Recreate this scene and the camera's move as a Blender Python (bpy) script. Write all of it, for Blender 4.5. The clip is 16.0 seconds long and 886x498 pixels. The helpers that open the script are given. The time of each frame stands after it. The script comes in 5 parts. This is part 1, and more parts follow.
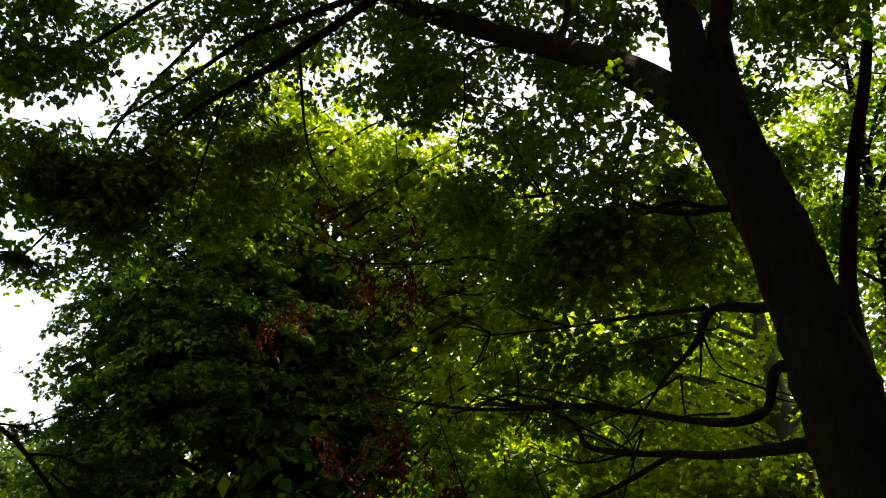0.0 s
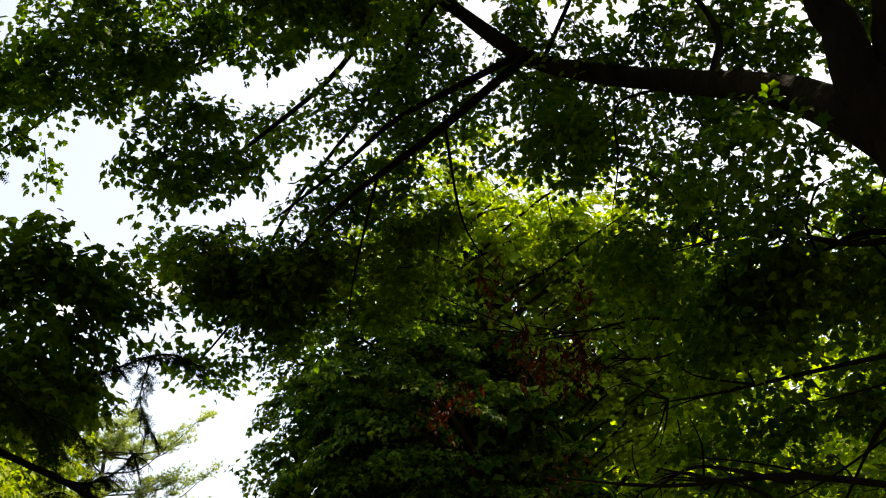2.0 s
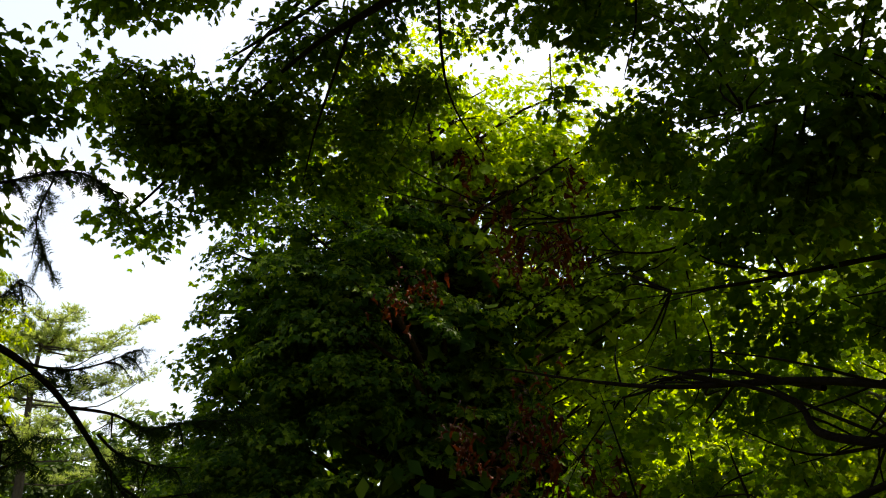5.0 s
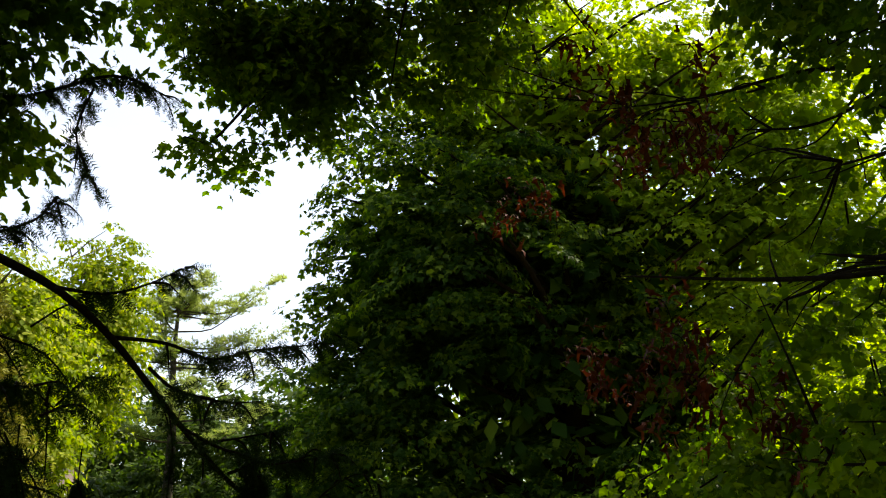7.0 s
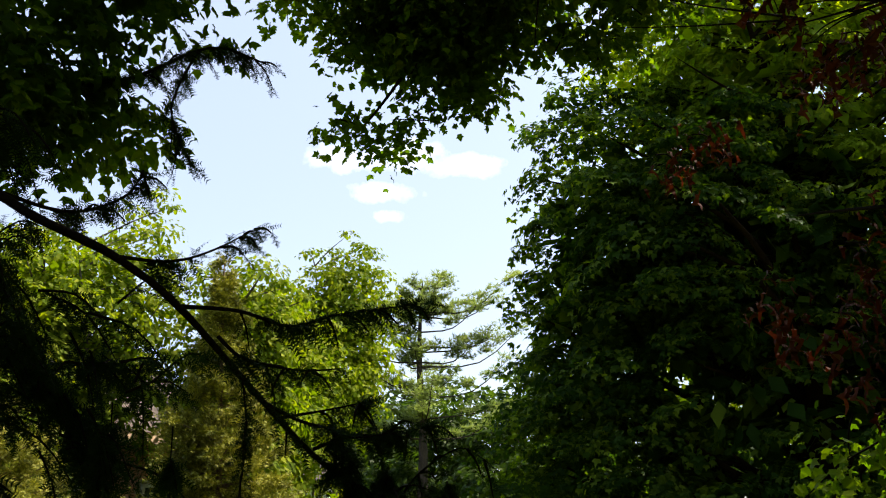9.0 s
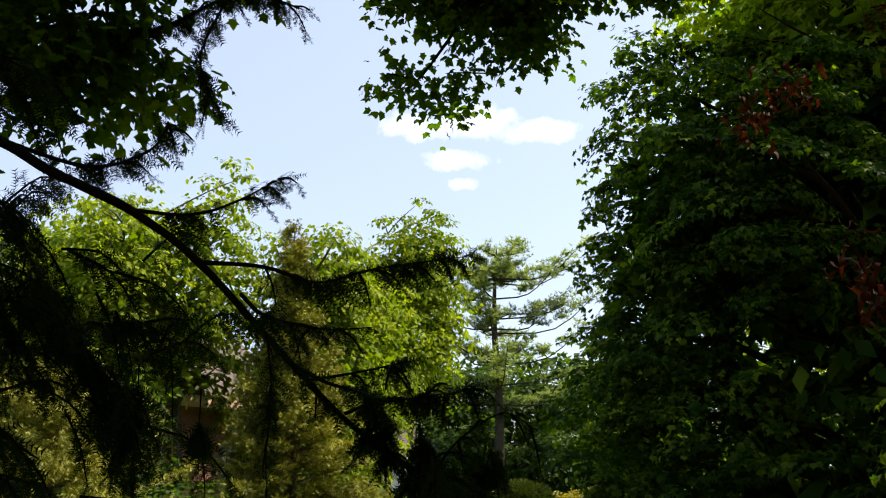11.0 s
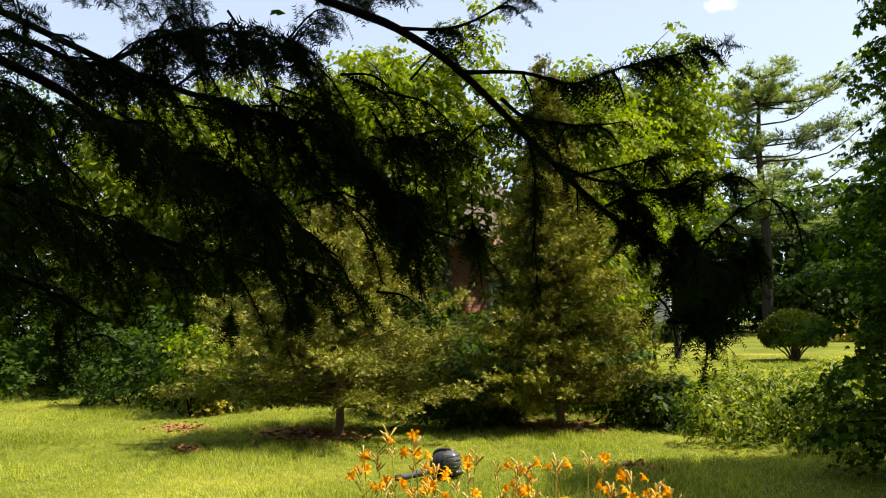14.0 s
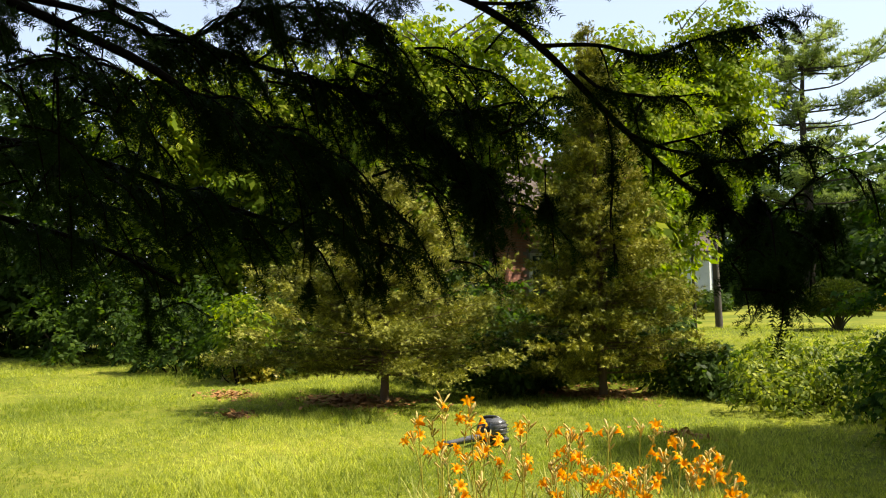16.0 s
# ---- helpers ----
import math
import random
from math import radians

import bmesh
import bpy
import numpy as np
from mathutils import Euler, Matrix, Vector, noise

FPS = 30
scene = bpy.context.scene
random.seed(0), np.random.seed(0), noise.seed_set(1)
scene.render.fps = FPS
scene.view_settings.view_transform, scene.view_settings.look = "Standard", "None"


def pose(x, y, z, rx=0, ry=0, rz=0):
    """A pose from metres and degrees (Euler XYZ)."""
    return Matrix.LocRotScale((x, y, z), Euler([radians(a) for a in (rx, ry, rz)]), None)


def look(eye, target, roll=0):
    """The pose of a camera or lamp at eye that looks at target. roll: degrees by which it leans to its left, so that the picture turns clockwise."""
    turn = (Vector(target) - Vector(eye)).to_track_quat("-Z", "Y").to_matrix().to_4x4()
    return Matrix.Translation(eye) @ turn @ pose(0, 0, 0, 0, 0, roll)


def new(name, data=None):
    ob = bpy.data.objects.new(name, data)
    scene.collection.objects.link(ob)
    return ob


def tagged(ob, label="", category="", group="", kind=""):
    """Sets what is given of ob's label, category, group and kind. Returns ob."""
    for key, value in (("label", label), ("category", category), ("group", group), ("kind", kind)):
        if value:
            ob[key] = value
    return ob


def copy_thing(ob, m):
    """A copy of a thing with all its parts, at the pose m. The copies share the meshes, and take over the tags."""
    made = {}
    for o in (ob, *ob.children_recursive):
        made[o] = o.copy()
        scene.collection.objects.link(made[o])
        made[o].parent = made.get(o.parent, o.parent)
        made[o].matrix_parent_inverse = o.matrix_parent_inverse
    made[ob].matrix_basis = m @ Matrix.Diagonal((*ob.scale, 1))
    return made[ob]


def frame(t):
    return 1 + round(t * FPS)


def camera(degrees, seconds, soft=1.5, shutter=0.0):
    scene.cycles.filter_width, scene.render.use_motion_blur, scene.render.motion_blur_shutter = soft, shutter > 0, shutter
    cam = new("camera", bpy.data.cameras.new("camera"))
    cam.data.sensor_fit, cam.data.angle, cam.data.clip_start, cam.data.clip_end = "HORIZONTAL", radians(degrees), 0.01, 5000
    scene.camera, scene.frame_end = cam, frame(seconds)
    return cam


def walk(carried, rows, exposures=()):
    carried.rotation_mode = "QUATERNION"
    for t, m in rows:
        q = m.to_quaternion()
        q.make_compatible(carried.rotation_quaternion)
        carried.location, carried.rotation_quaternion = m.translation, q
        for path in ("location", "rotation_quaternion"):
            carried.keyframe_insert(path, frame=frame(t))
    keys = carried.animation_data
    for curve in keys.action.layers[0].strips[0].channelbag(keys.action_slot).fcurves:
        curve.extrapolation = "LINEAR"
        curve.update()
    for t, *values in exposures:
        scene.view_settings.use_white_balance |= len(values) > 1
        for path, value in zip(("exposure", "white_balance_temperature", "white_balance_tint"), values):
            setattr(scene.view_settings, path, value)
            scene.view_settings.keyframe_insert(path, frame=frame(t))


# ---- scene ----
cam = camera(52.2, 16.0, soft=1.1)
EXPOSURES = [(0.0, 1.66, 8200.0, 10.0), (1.0, 1.63, 8200.0, 10.0), (2.5, 1.32, 8000.0, 10.0), (3.5, 1.35, 8000.0, 10.0), (6.0, 1.48, 7700.0, 10.0), (7.0, 1.52, 7600.0, 10.0), (9.0, 1.2, 6900.0, 11.0), (11.0, 1.1, 6800.0, 12.0), (13.0, 1.05, 7100.0, 11.0), (16.0, 1.18, 7000.0, 9.0)]
PATH = [
    (0, (0.526, 0.655, 1.543), (0.509, 2.545, 2.194), -3.5),
    (0.5, (0.563, 0.779, 1.575), (0.526, 2.659, 2.256), -5.9),
    (1, (0.639, 0.869, 1.606), (0.411, 2.715, 2.34), -7.2),
    (1.5, (0.718, 0.904, 1.619), (0.287, 2.673, 2.446), -6.8),
    (2, (0.712, 0.926, 1.583), (0.285, 2.692, 2.418), -4.4),
    (2.5, (0.668, 1.02, 1.546), (0.31, 2.817, 2.349), -2.0),
    (3, (0.583, 1.174, 1.56), (0.31, 2.99, 2.353), -1.0),
    (3.5, (0.541, 1.259, 1.55), (0.266, 3.092, 2.3), -0.9),
    (6, (0.431, 1.956, 1.519), (-0.024, 3.795, 2.158), 0.2),
    (6.5, (0.424, 2.083, 1.513), (-0.123, 3.918, 2.092), -1.3),
    (7, (0.365, 2.24, 1.546), (-0.253, 4.047, 2.138), -1.3),
    (7.5, (0.427, 2.308, 1.516), (-0.228, 4.1, 2.115), -3.7),
    (8, (0.536, 2.448, 1.503), (-0.285, 4.158, 2.137), -1.9),
    (8.5, (0.556, 2.586, 1.506), (-0.458, 4.195, 2.122), -1.6),
    (10.8, (0.51, 2.875, 1.519), (-0.675, 4.391, 2.065), -0.4),
    (11, (0.511, 2.883, 1.52), (-0.721, 4.369, 2.045), -0.5),
    (11.5, (0.532, 2.875, 1.518), (-0.832, 4.245, 2.029), -0.5),
    (12, (0.538, 2.855, 1.499), (-0.906, 4.147, 1.998), -0.4),
    (12.5, (0.535, 2.831, 1.461), (-0.984, 4.063, 1.877), -0.4),
    (13, (0.541, 2.822, 1.449), (-1.035, 4.014, 1.753), -0.8),
    (13.5, (0.57, 2.808, 1.425), (-1.053, 3.953, 1.658), -1.1),
    (14, (0.574, 2.814, 1.409), (-1.077, 3.927, 1.594), -0.8),
    (14.5, (0.586, 2.81, 1.398), (-1.058, 3.939, 1.546), -0.7),
    (15, (0.593, 2.803, 1.405), (-1.06, 3.923, 1.531), -0.8),
    (15.5, (0.565, 2.767, 1.4), (-1.107, 3.859, 1.516), -0.5),
    (16, (0.572, 2.696, 1.406), (-1.127, 3.745, 1.525), -0.8),
]
walk(cam, [(t, look(eye, target, roll)) for t, eye, target, roll in PATH], EXPOSURES)

# ---- world, sun ----
SUN_YAW, SUN_ELEV = -34.0, 60.0   # degrees; yaw turns left from +y
world = bpy.data.worlds.new("sky_world")
scene.world = world
world.use_nodes = True
wn, wl = world.node_tree.nodes, world.node_tree.links
wn.clear()
w_out = wn.new("ShaderNodeOutputWorld")
w_bg = wn.new("ShaderNodeBackground")
w_sky = wn.new("ShaderNodeTexSky")
w_sky.sky_type = "NISHITA"
w_sky.sun_disc = False
w_sky.sun_elevation = radians(SUN_ELEV)
w_sky.sun_rotation = radians(-SUN_YAW)
w_sky.air_density, w_sky.dust_density, w_sky.ozone_density = 1.0, 2.2, 1.0
w_bg.inputs["Strength"].default_value = 0.108
# a low bank of fair-weather cloud over the far trees: direction, half width, half height
CLOUDS = [((-0.610, 0.686, 0.390), 0.028, 0.013), ((-0.560, 0.727, 0.394), 0.045, 0.015), ((-0.505, 0.775, 0.381), 0.040, 0.011), ((-0.585, 0.730, 0.354), 0.030, 0.010), ((-0.584, 0.742, 0.331), 0.016, 0.007)]
w_co = wn.new("ShaderNodeTexCoord")
w_noise = wn.new("ShaderNodeTexNoise")
w_noise.inputs["Scale"].default_value = 34.0
w_noise.inputs["Detail"].default_value = 6.0
w_noise.inputs["Roughness"].default_value = 0.6
wl.new(w_co.outputs["Generated"], w_noise.inputs["Vector"])
w_sum = None
for way, wide, high in CLOUDS:
    w_sub = wn.new("ShaderNodeVectorMath")
    w_sub.operation = "SUBTRACT"
    w_sub.inputs[1].default_value = way
    wl.new(w_co.outputs["Generated"], w_sub.inputs[0])
    w_mul = wn.new("ShaderNodeVectorMath")
    w_mul.operation = "MULTIPLY"
    w_mul.inputs[1].default_value = (1 / wide, 1 / wide, 1 / high)
    wl.new(w_sub.outputs[0], w_mul.inputs[0])
    w_len = wn.new("ShaderNodeVectorMath")
    w_len.operation = "LENGTH"
    wl.new(w_mul.outputs[0], w_len.inputs[0])
    w_off = wn.new("ShaderNodeMath")
    w_off.operation = "MULTIPLY_ADD"
    w_off.inputs[1].default_value = -2.6
    wl.new(w_noise.outputs["Fac"], w_off.inputs[0])
    wl.new(w_len.outputs["Value"], w_off.inputs[2])
    w_rng = wn.new("ShaderNodeMapRange")
    w_rng.inputs["From Min"].default_value = 0.0
    w_rng.inputs["From Max"].default_value = -1.7
    w_rng.inputs["To Max"].default_value = 0.75
    wl.new(w_off.outputs[0], w_rng.inputs["Value"])
    if w_sum is None:
        w_sum = w_rng.outputs[0]
    else:
        w_max = wn.new("ShaderNodeMath")
        w_max.operation = "MAXIMUM"
        wl.new(w_sum, w_max.inputs[0])
        wl.new(w_rng.outputs[0], w_max.inputs[1])
        w_sum = w_max.outputs[0]
w_mix = wn.new("ShaderNodeMix")
w_mix.data_type = "RGBA"
w_mix.inputs[7].default_value = (9.6, 9.7, 9.9, 1)
wl.new(w_sum, w_mix.inputs[0])
w_haze = wn.new("ShaderNodeMix")   # summer haze
w_haze.data_type = "RGBA"
w_haze.inputs[0].default_value = 0.36
w_haze.inputs[7].default_value = (4.6, 5.3, 6.7, 1)
wl.new(w_sky.outputs["Color"], w_haze.inputs[6])
wl.new(w_haze.outputs[2], w_mix.inputs[6])
wl.new(w_mix.outputs[2], w_bg.inputs["Color"])
wl.new(w_bg.outputs["Background"], w_out.inputs["Surface"])

sun = new("sun", bpy.data.lights.new("sun", "SUN"))
sun.data.energy, sun.data.angle, sun.data.color = 5.0, radians(0.55), (1.0, 0.93, 0.80)
_sy, _se = radians(SUN_YAW), radians(SUN_ELEV)
sun_way = Vector((-math.sin(_sy) * math.cos(_se), math.cos(_sy) * math.cos(_se), math.sin(_se)))
sun.matrix_world = look(sun_way * 60, (0, 0, 0))


# ---- materials ----
def nodes_of(name):
    m = bpy.data.materials.new(name)
    m.use_nodes = True
    nt = m.node_tree
    nt.nodes.clear()
    return m, nt.nodes, nt.links


def ramp_node(n, stops):
    r = n.new("ShaderNodeValToRGB")
    while len(r.color_ramp.elements) < len(stops):
        r.color_ramp.elements.new(0.5)
    for e, (p, c) in zip(r.color_ramp.elements, stops):
        e.position, e.color = p, (*c, 1)
    return r


def leaf_mat(name, dark, mid, light, glow, through_amount=0.45, rough=0.42, patch=0.8, gloss=0.3):
    """Leaf: a coloured upper side and light that comes through the blade; tint varies leaf by leaf and in patches."""
    m, n, l = nodes_of(name)
    geo = n.new("ShaderNodeNewGeometry")
    co = n.new("ShaderNodeTexCoord")
    noi = n.new("ShaderNodeTexNoise")
    noi.inputs["Scale"].default_value = patch
    noi.inputs["Detail"].default_value = 3
    l.new(co.outputs["Object"], noi.inputs["Vector"])
    add = n.new("ShaderNodeMath")
    add.operation = "MULTIPLY_ADD"
    add.inputs[1].default_value = 0.55
    l.new(geo.outputs["Random Per Island"], add.inputs[0])
    sub = n.new("ShaderNodeMath")
    sub.operation = "MULTIPLY_ADD"
    sub.inputs[1].default_value = 1.1
    sub.inputs[2].default_value = -0.32
    l.new(noi.outputs["Fac"], sub.inputs[0])
    l.new(sub.outputs[0], add.inputs[2])
    r = ramp_node(n, [(0.0, dark), (0.5, mid), (1.0, light)])
    l.new(add.outputs[0], r.inputs["Fac"])
    p = n.new("ShaderNodeBsdfPrincipled")
    p.inputs["Roughness"].default_value = rough
    p.inputs["Specular IOR Level"].default_value = gloss
    l.new(r.outputs["Color"], p.inputs["Base Color"])
    tr = n.new("ShaderNodeBsdfTranslucent")
    tint = n.new("ShaderNodeMix")
    tint.data_type, tint.blend_type = "RGBA", "MULTIPLY"
    tint.inputs[0].default_value = 1.0
    l.new(r.outputs["Color"], tint.inputs[6])
    tint.inputs[7].default_value = (*glow, 1)
    l.new(tint.outputs[2], tr.inputs["Color"])
    mx = n.new("ShaderNodeMixShader")
    mx.inputs[0].default_value = through_amount
    l.new(p.outputs[0], mx.inputs[1])
    l.new(tr.outputs[0], mx.inputs[2])
    o = n.new("ShaderNodeOutputMaterial")
    l.new(mx.outputs[0], o.inputs["Surface"])
    return m


def solid_mat(name, c1, c2, scale=6.0, rough=0.8, bump=0.3, stretch=(1, 1, 1), metal=0.0, c3=None, fine=6.0, gloss=0.4):
    """Two tints mixed at two sizes of grain, with fine relief."""
    m, n, l = nodes_of(name)
    co = n.new("ShaderNodeTexCoord")
    mp = n.new("ShaderNodeMapping")
    mp.inputs["Scale"].default_value = stretch
    l.new(co.outputs["Object"], mp.inputs["Vector"])
    a = n.new("ShaderNodeTexNoise")
    a.inputs["Scale"].default_value = scale
    a.inputs["Detail"].default_value = 6
    a.inputs["Roughness"].default_value = 0.62
    b = n.new("ShaderNodeTexNoise")
    b.inputs["Scale"].default_value = scale * fine
    b.inputs["Detail"].default_value = 4
    for x in (a, b):
        l.new(mp.outputs["Vector"], x.inputs["Vector"])
    s = n.new("ShaderNodeMath")
    s.operation = "MULTIPLY_ADD"
    s.inputs[1].default_value = 0.45
    l.new(b.outputs["Fac"], s.inputs[0])
    l.new(a.outputs["Fac"], s.inputs[2])
    stops = [(0.42, c1), (0.95, c2)] if c3 is None else [(0.42, c1), (0.7, c2), (0.98, c3)]
    r = ramp_node(n, stops)
    l.new(s.outputs[0], r.inputs["Fac"])
    p = n.new("ShaderNodeBsdfPrincipled")
    p.inputs["Roughness"].default_value = rough
    p.inputs["Metallic"].default_value = metal
    p.inputs["Specular IOR Level"].default_value = gloss
    l.new(r.outputs["Color"], p.inputs["Base Color"])
    bp = n.new("ShaderNodeBump")
    bp.inputs["Strength"].default_value = bump
    bp.inputs["Distance"].default_value = 0.02
    l.new(s.outputs[0], bp.inputs["Height"])
    l.new(bp.outputs["Normal"], p.inputs["Normal"])
    o = n.new("ShaderNodeOutputMaterial")
    l.new(p.outputs[0], o.inputs["Surface"])
    return m


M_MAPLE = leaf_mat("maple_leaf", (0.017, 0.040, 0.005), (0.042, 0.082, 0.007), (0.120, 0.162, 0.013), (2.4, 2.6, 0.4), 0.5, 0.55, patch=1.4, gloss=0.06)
# dark colour carries the crown's shade, its pale patches the lit tufts
M_MAPLE_DARK = leaf_mat("shaded_maple_tint", (0.007, 0.022, 0.004), (0.023, 0.054, 0.007), (0.145, 0.205, 0.018), (2.4, 2.6, 0.4), 0.36, 0.6, patch=1.5, gloss=0.04)
# leaf colour raised to stand in for sun on and through the leaves
M_LIT_LEAF = leaf_mat("lit_leaf_tint", (0.078, 0.140, 0.009), (0.170, 0.255, 0.014), (0.320, 0.370, 0.025), (1.9, 1.9, 0.4), 0.5, 0.6, patch=0.8, gloss=0.05)
# a dark and a light leaf colour, picked by place for shade and sun
M_SHADE_LEAF = leaf_mat("shaded_leaf_tint", (0.014, 0.030, 0.006), (0.028, 0.054, 0.009), (0.060, 0.092, 0.012), (2.2, 2.4, 0.6), 0.4, 0.5, gloss=0.08)
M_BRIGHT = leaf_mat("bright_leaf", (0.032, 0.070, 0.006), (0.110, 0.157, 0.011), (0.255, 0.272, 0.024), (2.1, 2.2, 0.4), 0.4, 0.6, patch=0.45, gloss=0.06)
M_BRAMBLE = leaf_mat("bramble_leaf", (0.014, 0.030, 0.004), (0.090, 0.128, 0.014), (0.360, 0.375, 0.050), (2.1, 2.2, 0.7), 0.32, 0.5, patch=2.2, gloss=0.12)
M_YELLOW = leaf_mat("yellow_green_leaf", (0.11, 0.12, 0.015), (0.22, 0.20, 0.02), (0.38, 0.31, 0.035), (1.7, 1.6, 0.6), 0.4, patch=2.0)
M_DEAD = leaf_mat("dead_leaf", (0.020, 0.006, 0.003), (0.052, 0.012, 0.004), (0.120, 0.026, 0.008), (1.5, 1.0, 0.7), 0.22, 0.7, patch=2.0, gloss=0.1)
M_NEEDLE = leaf_mat("hemlock_needle", (0.008, 0.017, 0.005), (0.013, 0.027, 0.007), (0.026, 0.046, 0.010), (1.5, 1.8, 0.6), 0.25, 0.7, patch=1.5, gloss=0.04)
M_CEDAR = leaf_mat("cedar_spray", (0.018, 0.029, 0.005), (0.158, 0.168, 0.025), (0.490, 0.460, 0.082), (1.5, 1.5, 0.7), 0.12, 0.6, patch=1.3, gloss=0.15)
M_CEDAR_TALL = leaf_mat("tall_cedar_spray", (0.014, 0.025, 0.005), (0.142, 0.154, 0.019), (0.480, 0.440, 0.064), (1.5, 1.5, 0.7), 0.12, 0.6, patch=1.1, gloss=0.15)
M_PINE = leaf_mat("pine_needle", (0.075, 0.120, 0.036), (0.160, 0.215, 0.066), (0.260, 0.310, 0.105), (1.7, 1.7, 0.9), 0.4, 0.5, patch=0.5, gloss=0.2)
M_YEW = leaf_mat("clipped_yew", (0.014, 0.028, 0.005), (0.038, 0.060, 0.008), (0.120, 0.140, 0.018), (1.6, 1.6, 0.7), 0.2, 0.5, patch=1.5, gloss=0.2)
M_GRASS = leaf_mat("grass_blade", (0.042, 0.080, 0.010), (0.190, 0.234, 0.034), (0.540, 0.550, 0.140), (1.55, 1.55, 0.6), 0.5, 0.55, patch=0.32, gloss=0.1)
M_LILY_GREEN = leaf_mat("daylily_green", (0.09, 0.12, 0.016), (0.20, 0.22, 0.03), (0.46, 0.42, 0.09), (1.5, 1.6, 0.7), 0.35, patch=3)
M_STALK = leaf_mat("daylily_stalk", (0.26, 0.26, 0.035), (0.46, 0.42, 0.08), (0.66, 0.56, 0.15), (1.4, 1.4, 0.7), 0.25, patch=5)
M_PETAL = leaf_mat("orange_petal", (0.62, 0.20, 0.006), (0.80, 0.32, 0.008), (0.86, 0.46, 0.02), (1.15, 1.1, 0.6), 0.4, 0.6, patch=8, gloss=0.08)
M_BUD = leaf_mat("pale_bud", (0.40, 0.36, 0.09), (0.60, 0.48, 0.16), (0.70, 0.52, 0.22), (1.2, 1.1, 0.8), 0.3, patch=8)
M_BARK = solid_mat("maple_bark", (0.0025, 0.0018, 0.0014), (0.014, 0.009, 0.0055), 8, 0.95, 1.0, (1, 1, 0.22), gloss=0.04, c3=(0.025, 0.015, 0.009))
M_SCAR = solid_mat("bare_wood_scar", (0.22, 0.075, 0.035), (0.42, 0.19, 0.09), 14, 0.8, 0.6)
M_TWIG = solid_mat("dark_twig", (0.005, 0.004, 0.003), (0.017, 0.012, 0.009), 20, 0.95, 0.5, gloss=0.04)
M_GREYBARK = solid_mat("grey_bark", (0.030, 0.026, 0.022), (0.10, 0.086, 0.072), 6, 0.9, 0.8, (1, 1, 0.3))
M_PINEBARK = solid_mat("pine_bark", (0.018, 0.015, 0.012), (0.058, 0.048, 0.039), 6, 0.9, 0.8, (1, 1, 0.3), gloss=0.1)
M_CEDARBARK = solid_mat("cedar_bark", (0.050, 0.030, 0.020), (0.15, 0.098, 0.066), 9, 0.9, 0.9, (1, 1, 0.18))
M_GROUND = solid_mat("lawn_soil_and_grass", (0.050, 0.072, 0.008), (0.105, 0.126, 0.014), 0.55, 0.95, 0.5, c3=(0.230, 0.222, 0.032), fine=22.0, gloss=0.1)
M_LITTER = solid_mat("needle_litter", (0.110, 0.052, 0.016), (0.240, 0.115, 0.036), 5, 0.95, 0.8, c3=(0.34, 0.18, 0.065), fine=9.0)
M_BRICK = solid_mat("red_brick", (0.30, 0.115, 0.080), (0.46, 0.22, 0.165), 9, 0.9, 0.4)
M_MORTAR = solid_mat("mortar", (0.20, 0.17, 0.15), (0.32, 0.28, 0.25), 18, 0.95, 0.4)
M_ROOF = solid_mat("roof_shingle", (0.055, 0.042, 0.036), (0.11, 0.085, 0.072), 5, 0.95, 0.5)
M_PEACH = solid_mat("peach_gable_paint", (0.62, 0.40, 0.26), (0.74, 0.52, 0.36), 3, 0.7, 0.15)
M_SIDING = solid_mat("pale_siding", (0.52, 0.54, 0.56), (0.68, 0.69, 0.70), 3, 0.6, 0.1)
M_FRAME = solid_mat("white_window_paint", (0.55, 0.56, 0.56), (0.72, 0.72, 0.72), 8, 0.5, 0.1)
M_PLASTIC = solid_mat("black_plastic", (0.012, 0.012, 0.014), (0.030, 0.030, 0.034), 12, 0.35, 0.1)
M_GREYPLASTIC = solid_mat("grey_plastic", (0.055, 0.058, 0.062), (0.12, 0.12, 0.125), 12, 0.25, 0.1)


def glass_mat():
    m, n, l = nodes_of("window_glass")
    p = n.new("ShaderNodeBsdfPrincipled")
    p.inputs["Base Color"].default_value = (0.03, 0.05, 0.06, 1)
    p.inputs["Roughness"].default_value = 0.06
    o = n.new("ShaderNodeOutputMaterial")
    l.new(p.outputs[0], o.inputs["Surface"])
    return m


M_GLASS = glass_mat()


# ---- mesh tools ----
def mesh_np(name, V, F, mat, smooth=False):
    """A mesh from arrays of corners and of faces that all have the same number of corners."""
    V, F = np.asarray(V, np.float32), np.asarray(F, np.int32)
    k = F.shape[1]
    me = bpy.data.meshes.new(name)
    me.vertices.add(len(V))
    me.vertices.foreach_set("co", V.ravel())
    me.loops.add(F.size)
    me.loops.foreach_set("vertex_index", F.ravel())
    me.polygons.add(len(F))
    me.polygons.foreach_set("loop_start", np.arange(0, F.size, k, dtype=np.int32))
    me.polygons.foreach_set("loop_total", np.full(len(F), k, np.int32))
    if smooth:
        me.polygons.foreach_set("use_smooth", np.ones(len(F), bool))
    me.update(calc_edges=True)
    me.materials.append(mat)
    return me


def part_np(name, VF, mat, parent=None, label="", smooth=False):
    ob = new(name, mesh_np(name, VF[0], VF[1], mat, smooth))
    ob.parent = parent
    return tagged(ob, label)


